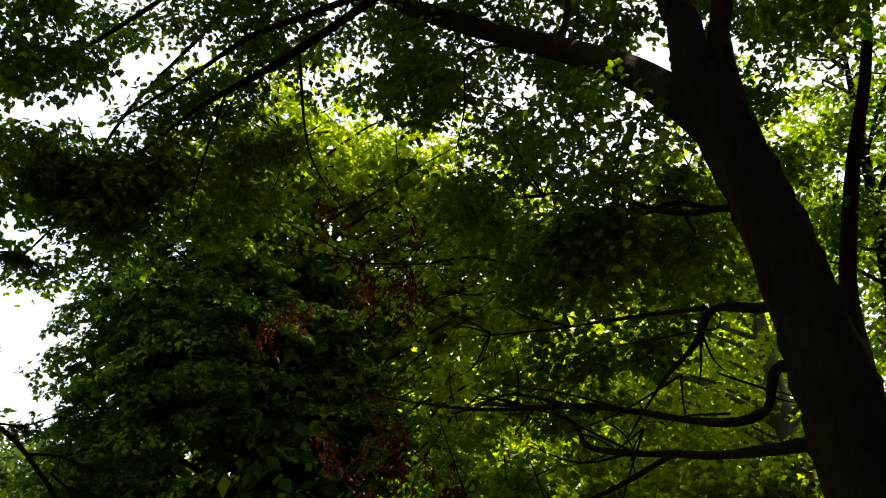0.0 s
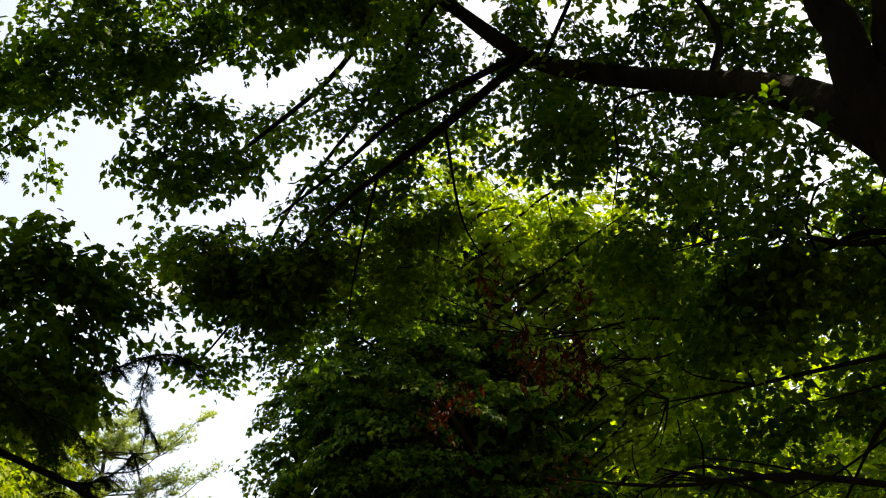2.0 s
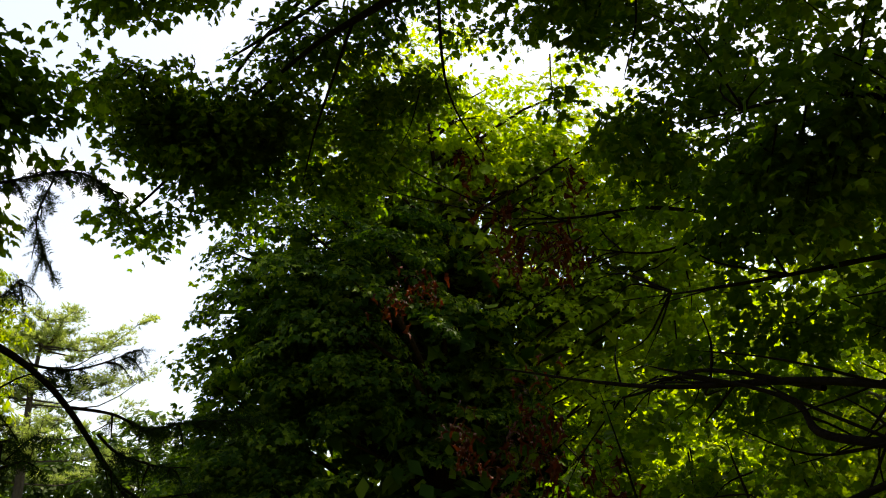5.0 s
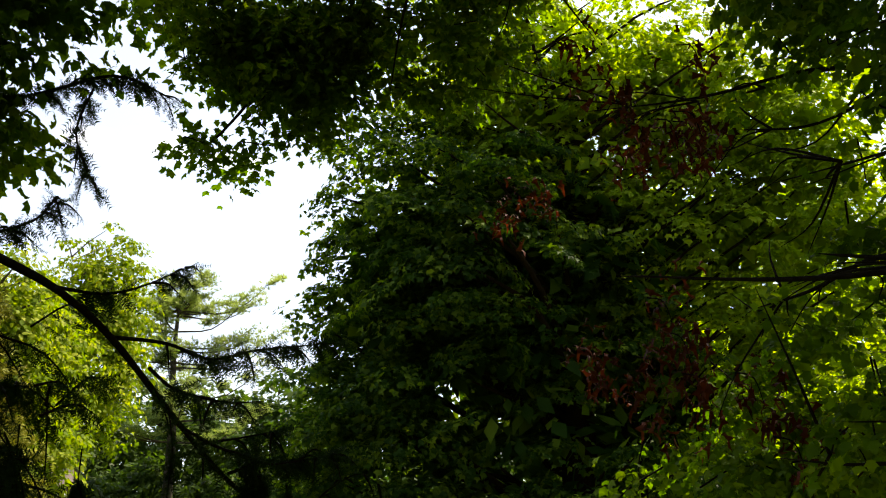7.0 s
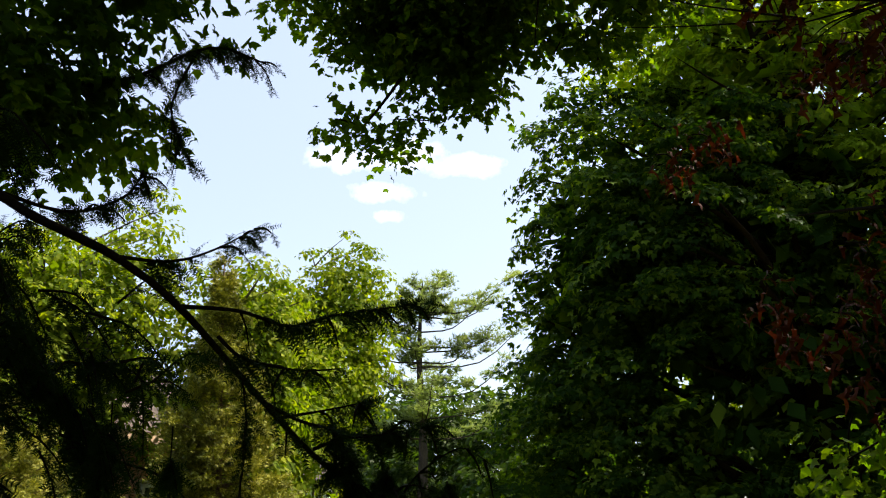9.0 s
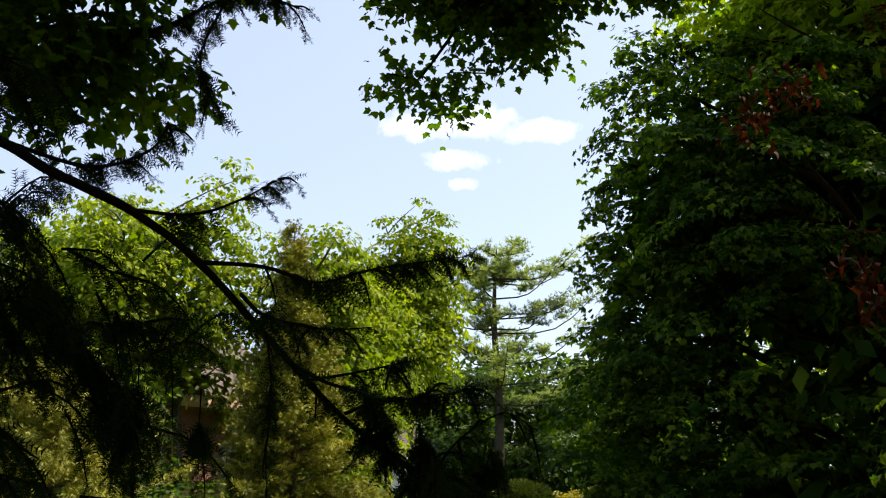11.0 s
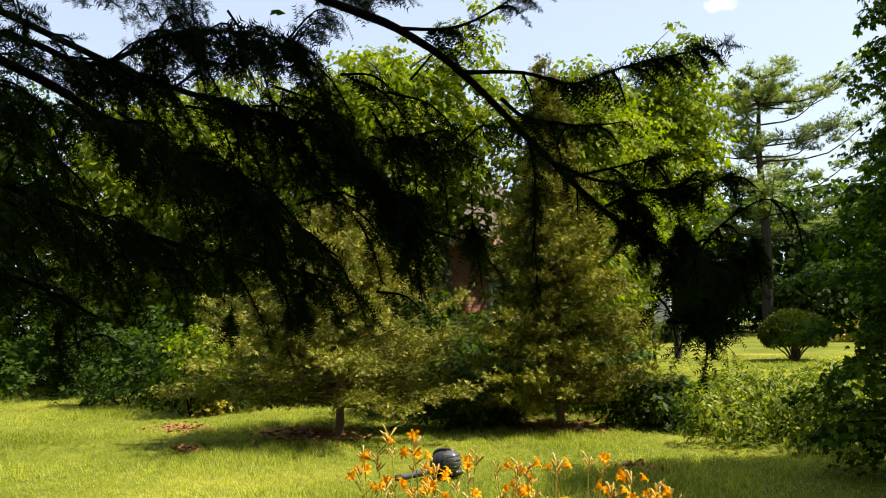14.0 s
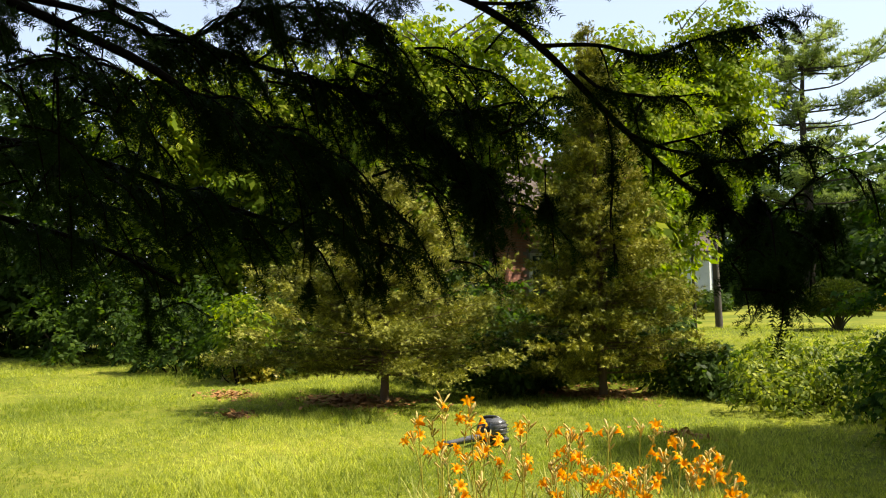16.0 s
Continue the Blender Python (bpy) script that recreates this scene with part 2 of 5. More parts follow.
def part(name, bm, mat, parent=None, label="", smooth=False):
    me = bpy.data.meshes.new(name)
    bm.to_mesh(me)
    bm.free()
    if smooth:
        me.polygons.foreach_set("use_smooth", np.ones(len(me.polygons), bool))
    me.materials.append(mat)
    ob = new(name, me)
    ob.parent = parent
    return tagged(ob, label)


def thing(name, label, category, group="", kind="", at=(0, 0, 0)):
    ob = new(name)
    ob.empty_display_size = 0.1
    ob.location = at
    return tagged(ob, label, category, group, kind)


def join(*meshes):
    Vs, Fs, k = [], [], 0
    for V, F in meshes:
        Vs.append(V)
        Fs.append(np.asarray(F) + k)
        k += len(V)
    return np.concatenate(Vs), np.concatenate(Fs)


def unit(a):
    return a / np.maximum(np.linalg.norm(a, axis=-1, keepdims=True), 1e-9)


def bases(axis, normal):
    """Rotations whose y is the axis and whose z is as near to the normal as it can be."""
    y = unit(axis)
    x = unit(np.cross(y, normal))
    return np.stack([x, y, np.cross(x, y)], axis=-1)


def scatter(tmpl, P, R, S):
    """One mesh out of many turned and scaled copies of a small template."""
    tv, tf = tmpl
    N, k = len(P), len(tv)
    V = np.einsum("nij,kj->nki", R, tv) * np.asarray(S).reshape(N, 1, 1) + P[:, None, :]
    F = tf[None] + (np.arange(N) * k)[:, None, None]
    return V.reshape(-1, 3), F.reshape(-1, tf.shape[1])


def glide(pts, per=6):
    """Catmull-Rom through the points."""
    p = np.asarray(pts, float)
    p = np.vstack([2 * p[0] - p[1], p, 2 * p[-1] - p[-2]])
    out = []
    for i in range(1, len(p) - 2):
        for t in np.arange(per) / per:
            a, b, c, d = p[i - 1:i + 3]
            out.append(0.5 * (2 * b + (c - a) * t + (2 * a - 5 * b + 4 * c - d) * t * t + (3 * b - a - 3 * c + d) * t ** 3))
    out.append(p[-2])
    return np.array(out)


def tube(pts, radii, sides=8, per=5, rough=0.0, rng=None):
    """A tapered, slightly knotty limb through the points, as quads; ends closed by drawing in."""
    c = glide(pts, per)
    r = np.interp(np.linspace(0, 1, len(c)), np.linspace(0, 1, len(radii)), radii)
    d = unit(np.gradient(c, axis=0))
    up = np.array([0.13, 0.21, 0.97]) if abs(d[0][2]) < 0.85 else np.array([0.97, 0.13, 0.05])
    u = unit(np.cross(d, up))
    v = np.cross(d, u)
    a = np.arange(sides) * 2 * math.pi / sides
    ring = u[:, None, :] * np.cos(a)[None, :, None] + v[:, None, :] * np.sin(a)[None, :, None]
    rr = np.repeat(r[:, None], sides, 1)
    if rough and rng is not None:
        lump = rng.normal(0, 1, rr.shape)
        lump = (lump + np.roll(lump, 1, 0) + np.roll(lump, -1, 0) + np.roll(lump, 1, 1)) / 2.2
        rr = rr * (1 + rough * lump)
    rr[-1] *= 0.15
    V = c[:, None, :] + ring * rr[..., None]
    n, s = len(c), sides
    i, j = np.meshgrid(np.arange(n - 1), np.arange(s), indexing="ij")
    F = np.stack([i * s + j, i * s + (j + 1) % s, (i + 1) * s + (j + 1) % s, (i + 1) * s + j], -1).reshape(-1, 4)
    return V.reshape(-1, 3), F


# leaf templates: y runs along the leaf, z is its upper side
def strip(outline):
    """Triangles across a leaf whose outline runs from the stalk up one side and down the other."""
    v = np.array(outline, float)
    n = len(v)
    f, i, j = [], 1, n - 1
    f.append((0, 1, j))
    while i + 1 < j:
        f.append((i, i + 1, j))
        i += 1
        if i < j - 1:
            f.append((i, j - 1, j))
            j -= 1
    return v, np.array(f)


_half = [(0.10, 0.0, 0), (0.36, -0.10, -0.07), (0.27, 0.10, -0.02), (0.60, 0.36, -0.12), (0.24, 0.42, 0.0), (0.22, 0.66, -0.05)]
MAPLE = strip([(0, -0.28, -0.02)] + _half + [(0, 1.0, -0.16)] + [(-x, y, z) for x, y, z in _half[::-1]])
_half = [(0.34, -0.04, -0.05), (0.56, 0.36, -0.10), (0.20, 0.46, 0.0)]
MAPLE_FAR = strip([(0, 0.0, 0)] + _half + [(0, 1.0, -0.12)] + [(-x, y, z) for x, y, z in _half[::-1]])
_half = [(0.36, -0.12, -0.10), (0.31, 0.10, -0.02), (0.58, 0.36, -0.20), (0.34, 0.48, -0.03), (0.22, 0.72, -0.10)]
MAPLE_MID = strip([(0, -0.06, 0)] + _half + [(0, 0.98, -0.24)] + [(-x, y, z) for x, y, z in _half[::-1]])
OVAL = (np.array([(0, 0, 0), (0.27, 0.42, -0.05), (0, 1.0, -0.10), (-0.27, 0.42, -0.05)]), np.array([(0, 1, 2), (0, 2, 3)]))
TUFT = (np.array([(0, 0, 0), (0.34, 0.22, -0.06), (0.22, 0.72, 0.03), (0, 1.0, -0.1), (-0.30, 0.66, -0.05), (-0.26, 0.2, 0.04)]),
        np.array([(0, 1, 2), (0, 2, 3), (0, 3, 4), (0, 4, 5)]))


def spray_leaves(rng, centres, outward, radius, per, flat=0.16, droop=0.3, tilt=0.45, hang=0.35, ruffle=0.38):
    """Leaf places, axes and upper sides for flat sprays of leaves about the centres."""
    n = len(centres)
    up = unit(np.array([0, 0, 1.0]) + tilt * outward + rng.normal(0, 0.22, (n, 3)))
    x = unit(np.cross(up, rng.normal(0, 1, (n, 3))))
    y = np.cross(up, x)
    q = rng.uniform(0, 2 * math.pi, (n, per))
    r = rng.uniform(0.0, 1, (n, per)) ** 0.7
    rad = np.asarray(radius).reshape(-1, 1)
    ra = x[:, None] * np.cos(q)[..., None] + y[:, None] * np.sin(q)[..., None]
    P = centres[:, None] + ra * (r * rad)[..., None] + up[:, None] * (rng.normal(0, flat, (n, per)) * rad)[..., None]
    P[..., 2] -= droop * rad * r * r
    A = ra + rng.normal(0, 0.45, (n, per, 3))
    A[..., 2] -= hang
    N = up[:, None] + rng.normal(0, ruffle, (n, per, 3))
    return P.reshape(-1, 3), unit(A.reshape(-1, 3)), unit(N.reshape(-1, 3))


def in_blob(rng, n, centre, radii, shell=0.0):
    """Points in an ellipsoid, with their outward ways; shell 0 fills it, near 1 keeps to the skin."""
    d = unit(rng.normal(0, 1, (n, 3)))
    r = (shell ** 3 + (1 - shell ** 3) * rng.uniform(0, 1, (n, 1))) ** (1 / 3)
    wob = 1 + 0.16 * np.sin(5 * d[:, :1] + 3 * d[:, 1:2] + centre[0]) + 0.12 * np.sin(9 * d[:, 2:3] + 7 * d[:, 1:2])
    return np.asarray(centre) + d * r * wob * np.asarray(radii), d


def foliage(rng, blobs, leaf, size, per, radius, keep=None, clump=None, **kw):
    """blobs: centre, radii, number of sprays, shell."""
    Ps, Rs, Ss, Cs = [], [], [], []
    for centre, radii, n, shell in blobs:
        if clump:   # sprays gathered into flat clumps with gaps between
            k, spread = clump
            c, d = in_blob(rng, max(1, n // k), centre, radii, shell)
            c, d = np.repeat(c, k, 0), np.repeat(d, k, 0)
            c = c + rng.normal(0, 1, c.shape) * np.array([spread, spread, spread * 0.42])
        else:
            c, d = in_blob(rng, n, centre, radii, shell)
        if keep is not None:
            ok = keep(c)
            c, d = c[ok], d[ok]
        if not len(c):
            continue
        P, A, N = spray_leaves(rng, c, d, radius * rng.uniform(0.6, 1.3, len(c)), per, **kw)
        Ps.append(P)
        Rs.append(bases(A, N))
        Ss.append(size * rng.uniform(0.65, 1.2, len(P)))
        Cs.append(c)
    return scatter(leaf, np.concatenate(Ps), np.concatenate(Rs), np.concatenate(Ss)), np.concatenate(Cs)


def whorl():
    """Seven narrow leaflets spread from one shoot tip."""
    v, f = [], []
    for i in range(7):
        q, el = i * 2.0 * math.pi / 7 + 0.3 * (i % 2), 0.12 + 0.45 * (i % 3) / 2
        w = np.array([math.cos(q) * math.cos(el), math.sin(q) * math.cos(el), math.sin(el)])
        s = np.array([-math.sin(q), math.cos(q), 0.0]) * 0.17
        k = len(v)
        v += [w * 0.08, w * 0.55 + s, w * (1.0 - 0.12 * (i % 2)) + np.array([0, 0, -0.16]), w * 0.55 - s]
        f += [(k, k + 1, k + 2), (k, k + 2, k + 3)]
    return np.array(v), np.array(f)


WHORL = whorl()


def domes(rng, blobs, leaf, size, per, R, flat=0.5, droop=0.3, gap=0.9, rim=-0.2, tilt=0.7):
    """Foliage in separate tufts: each a flattened dome of overlapping leaves, with gaps of shade between the tufts."""
    Ps, Rs, Ss, Cs = [], [], [], []
    for centre, radii, n, shell in blobs:
        c, d = in_blob(rng, n * 3, centre, radii, shell)
        kept = []
        for i in range(len(c)):
            if len(kept) == n:
                break
            if not kept or np.min(np.sum((c[kept] - c[i]) ** 2, 1)) > (gap * R) ** 2:
                kept.append(i)
        c, d = c[kept], d[kept]
        N = len(c)
        r = (R * rng.uniform(0.6, 1.35, N)).reshape(-1, 1, 1)
        up = unit(np.array([0, 0, 1.0]) + tilt * d + rng.normal(0, 0.2, (N, 3)))
        x = unit(np.cross(up, rng.normal(0, 1, (N, 3))))
        y = np.cross(up, x)
        q = rng.uniform(0, 2 * math.pi, (N, per))
        ct = rng.uniform(rim, 1.0, (N, per, 1))
        st = np.sqrt(1 - ct * ct)
        ra = x[:, None] * np.cos(q)[..., None] + y[:, None] * np.sin(q)[..., None]
        P = c[:, None] + r * (ra * st * (1 + 0.35 * np.sin(3 * q + d[:, :1] * 9))[..., None] + up[:, None] * flat * ct) * rng.uniform(0.55, 1.12, (N, per, 1))
        A = ra * (0.4 + ct.clip(0, 1)) - up[:, None] * st * 0.45 + np.array([0, 0, -droop]) + rng.normal(0, 0.35, (N, per, 3))
        M = up[:, None] * 0.9 + ra * st * 0.5 + rng.normal(0, 0.28, (N, per, 3))
        Ps.append(P.reshape(-1, 3))
        Rs.append(bases(unit(A.reshape(-1, 3)), unit(M.reshape(-1, 3))))
        Ss.append(size * rng.uniform(0.6, 1.25, N * per))
        Cs.append(c)
    return scatter(leaf, np.concatenate(Ps), np.concatenate(Rs), np.concatenate(Ss)), np.concatenate(Cs)


def limbs_to(rng, spine, targets, r0, sides=5):
    """Thin boughs that leave the spine (points low to high) below each target and bend up to it."""
    out = []
    spine = np.asarray(spine, float)
    for t in targets:
        h = np.linalg.norm(t[:2] - spine[-1][:2])
        z = np.clip(t[2] - 0.55 * h, spine[0][2] + 0.3, spine[-1][2])
        s = np.array([np.interp(z, spine[:, 2], spine[:, k]) for k in range(3)])
        mid = (s + t) / 2 + np.array([0, 0, 0.06 * h]) + rng.normal(0, 0.05 * h + 0.02, 3)
        out.append(tube([s, mid, t], [r0, r0 * 0.65, r0 * 0.2], sides, 3))
    return out


# ---- ground ----
def ground_z(x, y):
    s = -0.42 * x + 0.91 * y - 15.0
    return 0.045 * 0.5 * (s + np.sqrt(s * s + 9.0)) * np.exp(-np.maximum(s, 0) / 160.0)


def build_ground():
    a = np.concatenate([np.arange(-60, 60.1, 1.5)])
    far = np.array([75, 100, 150, 250, 450, 900])
    g = np.concatenate([-far[::-1], a, far])
    X, Y = np.meshgrid(g, g, indexing="ij")
    Z = ground_z(X, Y) + 0.025 * np.sin(0.9 * X + 0.4 * Y) * np.sin(0.7 * Y - 0.3 * X)
    n = len(g)
    i, j = np.meshgrid(np.arange(n - 1), np.arange(n - 1), indexing="ij")
    F = np.stack([i * n + j, (i + 1) * n + j, (i + 1) * n + j + 1, i * n + j + 1], -1).reshape(-1, 4)
    ob = part_np("ground", (np.stack([X, Y, Z], -1).reshape(-1, 3), F), M_GROUND, smooth=True)
    tagged(ob, "sunlit yellow-green mown lawn that rises gently behind", "lawn", kind="structure")


build_ground()


def bearing(yaw, d, z=None, eye=(0.58, 2.81)):
    """A place d metres from the lilies' side of the walk, yaw degrees left of +y."""
    x, y = eye[0] - d * math.sin(radians(yaw)), eye[1] + d * math.cos(radians(yaw))
    return np.array([x, y, ground_z(x, y) if z is None else z])


# ---- the near maple ----
def build_near_maple():
    rng = np.random.default_rng(11)
    base = np.array([1.88, 3.6, 0])
    tree = thing("maple_tree", "large dark-barked maple leaning over, with low spreading limbs", "tree", at=base)

    def put(name, VF, mat, label="", smooth=True, kind=""):
        return tagged(part_np(name, (VF[0] - base, VF[1]), mat, tree, label, smooth), kind=kind)

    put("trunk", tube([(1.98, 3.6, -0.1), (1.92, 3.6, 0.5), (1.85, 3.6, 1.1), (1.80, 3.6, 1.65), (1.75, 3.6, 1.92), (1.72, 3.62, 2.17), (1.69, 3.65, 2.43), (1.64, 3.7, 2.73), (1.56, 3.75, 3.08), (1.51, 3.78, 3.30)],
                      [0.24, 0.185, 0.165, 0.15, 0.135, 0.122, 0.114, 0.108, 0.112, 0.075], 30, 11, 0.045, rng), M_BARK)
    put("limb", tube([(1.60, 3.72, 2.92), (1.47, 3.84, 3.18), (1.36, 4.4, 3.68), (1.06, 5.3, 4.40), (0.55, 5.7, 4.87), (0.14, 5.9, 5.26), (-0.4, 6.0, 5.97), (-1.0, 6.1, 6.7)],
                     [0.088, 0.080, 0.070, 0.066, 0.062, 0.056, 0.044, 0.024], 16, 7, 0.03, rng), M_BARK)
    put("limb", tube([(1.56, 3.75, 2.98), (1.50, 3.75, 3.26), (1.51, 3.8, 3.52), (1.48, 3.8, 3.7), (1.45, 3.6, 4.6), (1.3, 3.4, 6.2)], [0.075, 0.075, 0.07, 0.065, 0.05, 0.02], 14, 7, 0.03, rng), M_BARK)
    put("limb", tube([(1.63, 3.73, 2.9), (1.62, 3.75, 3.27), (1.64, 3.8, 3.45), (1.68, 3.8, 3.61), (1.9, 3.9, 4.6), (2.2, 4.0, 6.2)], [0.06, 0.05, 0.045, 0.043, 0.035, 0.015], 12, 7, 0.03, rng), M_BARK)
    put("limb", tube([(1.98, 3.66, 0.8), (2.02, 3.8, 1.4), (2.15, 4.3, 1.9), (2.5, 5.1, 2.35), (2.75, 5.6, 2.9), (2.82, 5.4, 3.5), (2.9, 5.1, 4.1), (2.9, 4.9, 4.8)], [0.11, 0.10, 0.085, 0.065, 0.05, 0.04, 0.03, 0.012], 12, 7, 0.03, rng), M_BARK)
    # drooping boughs from the great limb
    def bough(pts, r):
        put("bough", tube(pts, [r, r * 0.8, r * 0.55, r * 0.25], 8, 5), M_TWIG)

    bough([(0.2, 5.85, 5.2), (-0.36, 5.6, 4.62), (-0.7, 5.6, 4.42), (-1.0, 5.62, 4.26), (-1.4, 5.7, 4.0)], 0.032)
    bough([(0.1, 5.85, 5.2), (-0.3, 5.7, 4.95), (-0.67, 5.6, 4.74), (-1.05, 5.62, 4.49), (-1.5, 5.6, 4.2)], 0.026)
    bough([(-0.34, 5.58, 4.6), (-0.34, 5.76, 4.15), (-0.29, 5.88, 3.93), (-0.15, 6.0, 3.7)], 0.010)
    bough([(-0.8, 5.6, 4.36), (-0.95, 5.7, 4.0), (-1.04, 5.77, 3.78), (-1.1, 5.8, 3.5)], 0.010)
    bough([(0.95, 5.4, 4.45), (0.7, 5.36, 4.36), (0.66, 5.42, 4.05), (0.58, 5.35, 3.7)], 0.009)
    bough([(-0.4, 6.0, 5.97), (-1.0, 6.05, 5.2), (-1.6, 6.05, 4.5), (-1.9, 6.05, 3.9), (-2.1, 5.95, 3.55), (-2.28, 5.93, 3.42)], 0.016)
    bough([(-0.7, 6.05, 6.3), (-1.1, 5.8, 5.4), (-1.5, 5.3, 4.6), (-1.7, 5.0, 4.2)], 0.024)
    bough([(-1.0, 6.1, 6.7), (-1.7, 5.9, 6.0), (-2.3, 5.5, 5.4), (-2.7, 5.2, 5.1)], 0.022)
    bough([(1.2, 5.0, 4.2), (1.3, 5.2, 4.6), (1.2, 5.5, 5.2), (0.9, 5.8, 5.8)], 0.024)
    bough([(0.3, 5.8, 5.1), (0.6, 5.6, 5.5), (0.8, 5.5, 6.0)], 0.018)
    bough([(-2.9, 5.2, 5.1), (-3.3, 4.7, 4.2), (-2.6, 4.2, 3.5), (-1.85, 3.95, 3.0)], 0.008)
    # low shaded branches off the trunk
    lower = []

    def branch(pts, r):
        lower.append(pts)
        kink = np.array(pts) + np.vstack([np.zeros(3), rng.normal(0, 0.022, (len(pts) - 1, 3))])
        put("branch", tube(kink, [r * 0.72, r * 0.55, r * 0.38, r * 0.12], 8, 7, 0.15, rng), M_TWIG)

    branch([(1.72, 3.66, 2.30), (1.67, 3.86, 2.35), (1.51, 4.11, 2.42), (1.48, 4.25, 2.28), (1.4, 4.51, 2.14), (1.25, 4.9, 1.95)], 0.030)
    branch([(1.76, 3.6, 1.80), (1.63, 3.67, 1.81), (1.47, 3.91, 1.84), (1.31, 4.15, 1.87), (1.07, 4.39, 1.93), (0.97, 4.59, 2.09), (0.6, 5.1, 2.3)], 0.034)
    branch([(1.74, 3.62, 2.0), (1.65, 3.73, 2.08), (1.58, 3.96, 2.0), (1.45, 4.11, 1.99), (1.09, 4.57, 2.11), (0.62, 5.0, 2.23), (-0.1, 5.6, 2.4)], 0.034)
    branch([(1.67, 3.7, 2.58), (1.6, 3.98, 2.77), (1.46, 4.18, 2.92), (1.21, 4.58, 3.15), (0.8, 5.1, 3.3)], 0.024)
    branch([(1.66, 3.72, 2.7), (1.6, 4.2, 2.87), (1.45, 4.43, 2.98), (0.98, 5.29, 2.99), (0.67, 5.63, 2.98), (0.41, 5.82, 3.04)], 0.022)
    branch([(1.31, 4.15, 1.87), (1.05, 4.45, 1.75), (0.7, 5.0, 1.72), (0.4, 5.5, 1.75)], 0.016)
    branch([(1.09, 4.57, 2.11), (0.8, 5.1, 2.3), (0.6, 5.5, 2.33), (0.4, 5.75, 2.3)], 0.016)
    branch([(0.98, 5.29, 2.99), (0.67, 5.66, 3.17), (0.4, 5.77, 3.2), (0.15, 5.86, 3.24), (-0.2, 5.98, 3.38)], 0.014)
    branch([(1.51, 4.11, 2.42), (1.2, 4.5, 2.5), (0.9, 4.9, 2.55), (0.5, 5.4, 2.7)], 0.016)
    put("scar", tube([(1.748, 3.652, 2.58), (1.738, 3.655, 2.66), (1.722, 3.668, 2.74)], [0.008, 0.024, 0.010], 10, 4, 0.12, rng), M_SCAR, "reddish patch of bare wood on the trunk")

    left_sprays = [((-1.82, 5.98, 3.88), (0.32, 0.3, 0.24), 34, 0.0), ((-2.08, 5.98, 3.42), (0.20, 0.16, 0.05), 8, 0.0), ((-1.75, 6.1, 4.0), (0.42, 0.45, 0.45), 56, 0.0), ((-1.2, 6.2, 4.15), (0.6, 0.5, 0.5), 84, 0.0), ((-0.95, 6.3, 4.3), (0.5, 0.45, 0.3), 15, 0.0), ((-1.1, 5.9, 5.0), (0.7, 0.5, 0.35), 42, 0.0), ((-1.65, 4.9, 4.3), (0.33, 0.4, 0.22), 26, 0.0), ((-2.2, 4.8, 5.05), (0.95, 0.7, 0.42), 110, 0.0), ((-0.2, 6.5, 5.5), (0.95, 0.4, 0.45), 80, 0.0), ((1.3, 6.0, 5.0), (0.8, 0.5, 0.5), 48, 0.0), ((2.2, 5.4, 4.6), (0.9, 0.7, 0.7), 48, 0.0)]
    # three of these lie out of view, added to shade trunk and lower sprays
    middle_sprays = [((1.15, 4.55, 2.85), (0.38, 0.32, 0.32), 30, 0.0), ((0.0, 5.5, 6.0), (2.0, 1.1, 0.65), 80, 0.0), ((1.3, 4.4, 3.36), (0.28, 0.25, 0.16), 11, 0.0), ((0.45, 5.2, 4.25), (0.5, 0.4, 0.3), 18, 0.0), ((1.42, 4.9, 3.0), (0.5, 0.5, 0.45), 28, 0.0), ((-0.9, 4.5, 5.1), (0.6, 0.6, 0.3), 60, 0.0), ((-1.0, 6.4, 6.4), (0.8, 0.6, 0.3), 70, 0.0), ((2.65, 4.2, 4.2), (0.6, 0.6, 0.4), 45, 0.0), ((1.25, 5.3, 3.4), (0.75, 0.65, 0.55), 27, 0.0), ((1.35, 5.0, 2.6), (0.7, 0.6, 0.38), 27, 0.0), ((0.7, 5.5, 2.45), (0.45, 0.45, 0.55), 11, 0.0)]
    right_sprays = [((0.75, 6.0, 1.68), (0.55, 0.35, 0.28), 34, 0.0), ((0.95, 5.3, 1.66), (0.4, 0.3, 0.2), 22, 0.0), ((0.5, 6.3, 1.85), (0.6, 0.35, 0.35), 34, 0.0), ((2.7, 5.6, 4.0), (0.8, 0.9, 1.0), 60, 0.0), ((1.0, 6.1, 4.7), (1.0, 0.6, 0.5), 55, 0.0), ((1.1, 5.6, 2.05), (0.65, 0.5, 0.5), 24, 0.0), ((-1.80, 3.92, 2.92), (0.24, 0.26, 0.46), 76, 0.0), ((0.75, 5.6, 3.75), (0.6, 0.45, 0.45), 26, 0.0), ((-2.05, 5.75, 4.05), (0.35, 0.3, 0.25), 34, 0.0)]
    leaves, tips = foliage(rng, left_sprays + middle_sprays + right_sprays, MAPLE_MID, 0.043, 60, 0.17, flat=0.28, clump=(3, 0.12), hang=0.6, ruffle=0.55)
    put("crown", leaves, M_MAPLE, "crown of five-lobed green leaves, dark against the sky", smooth=False)
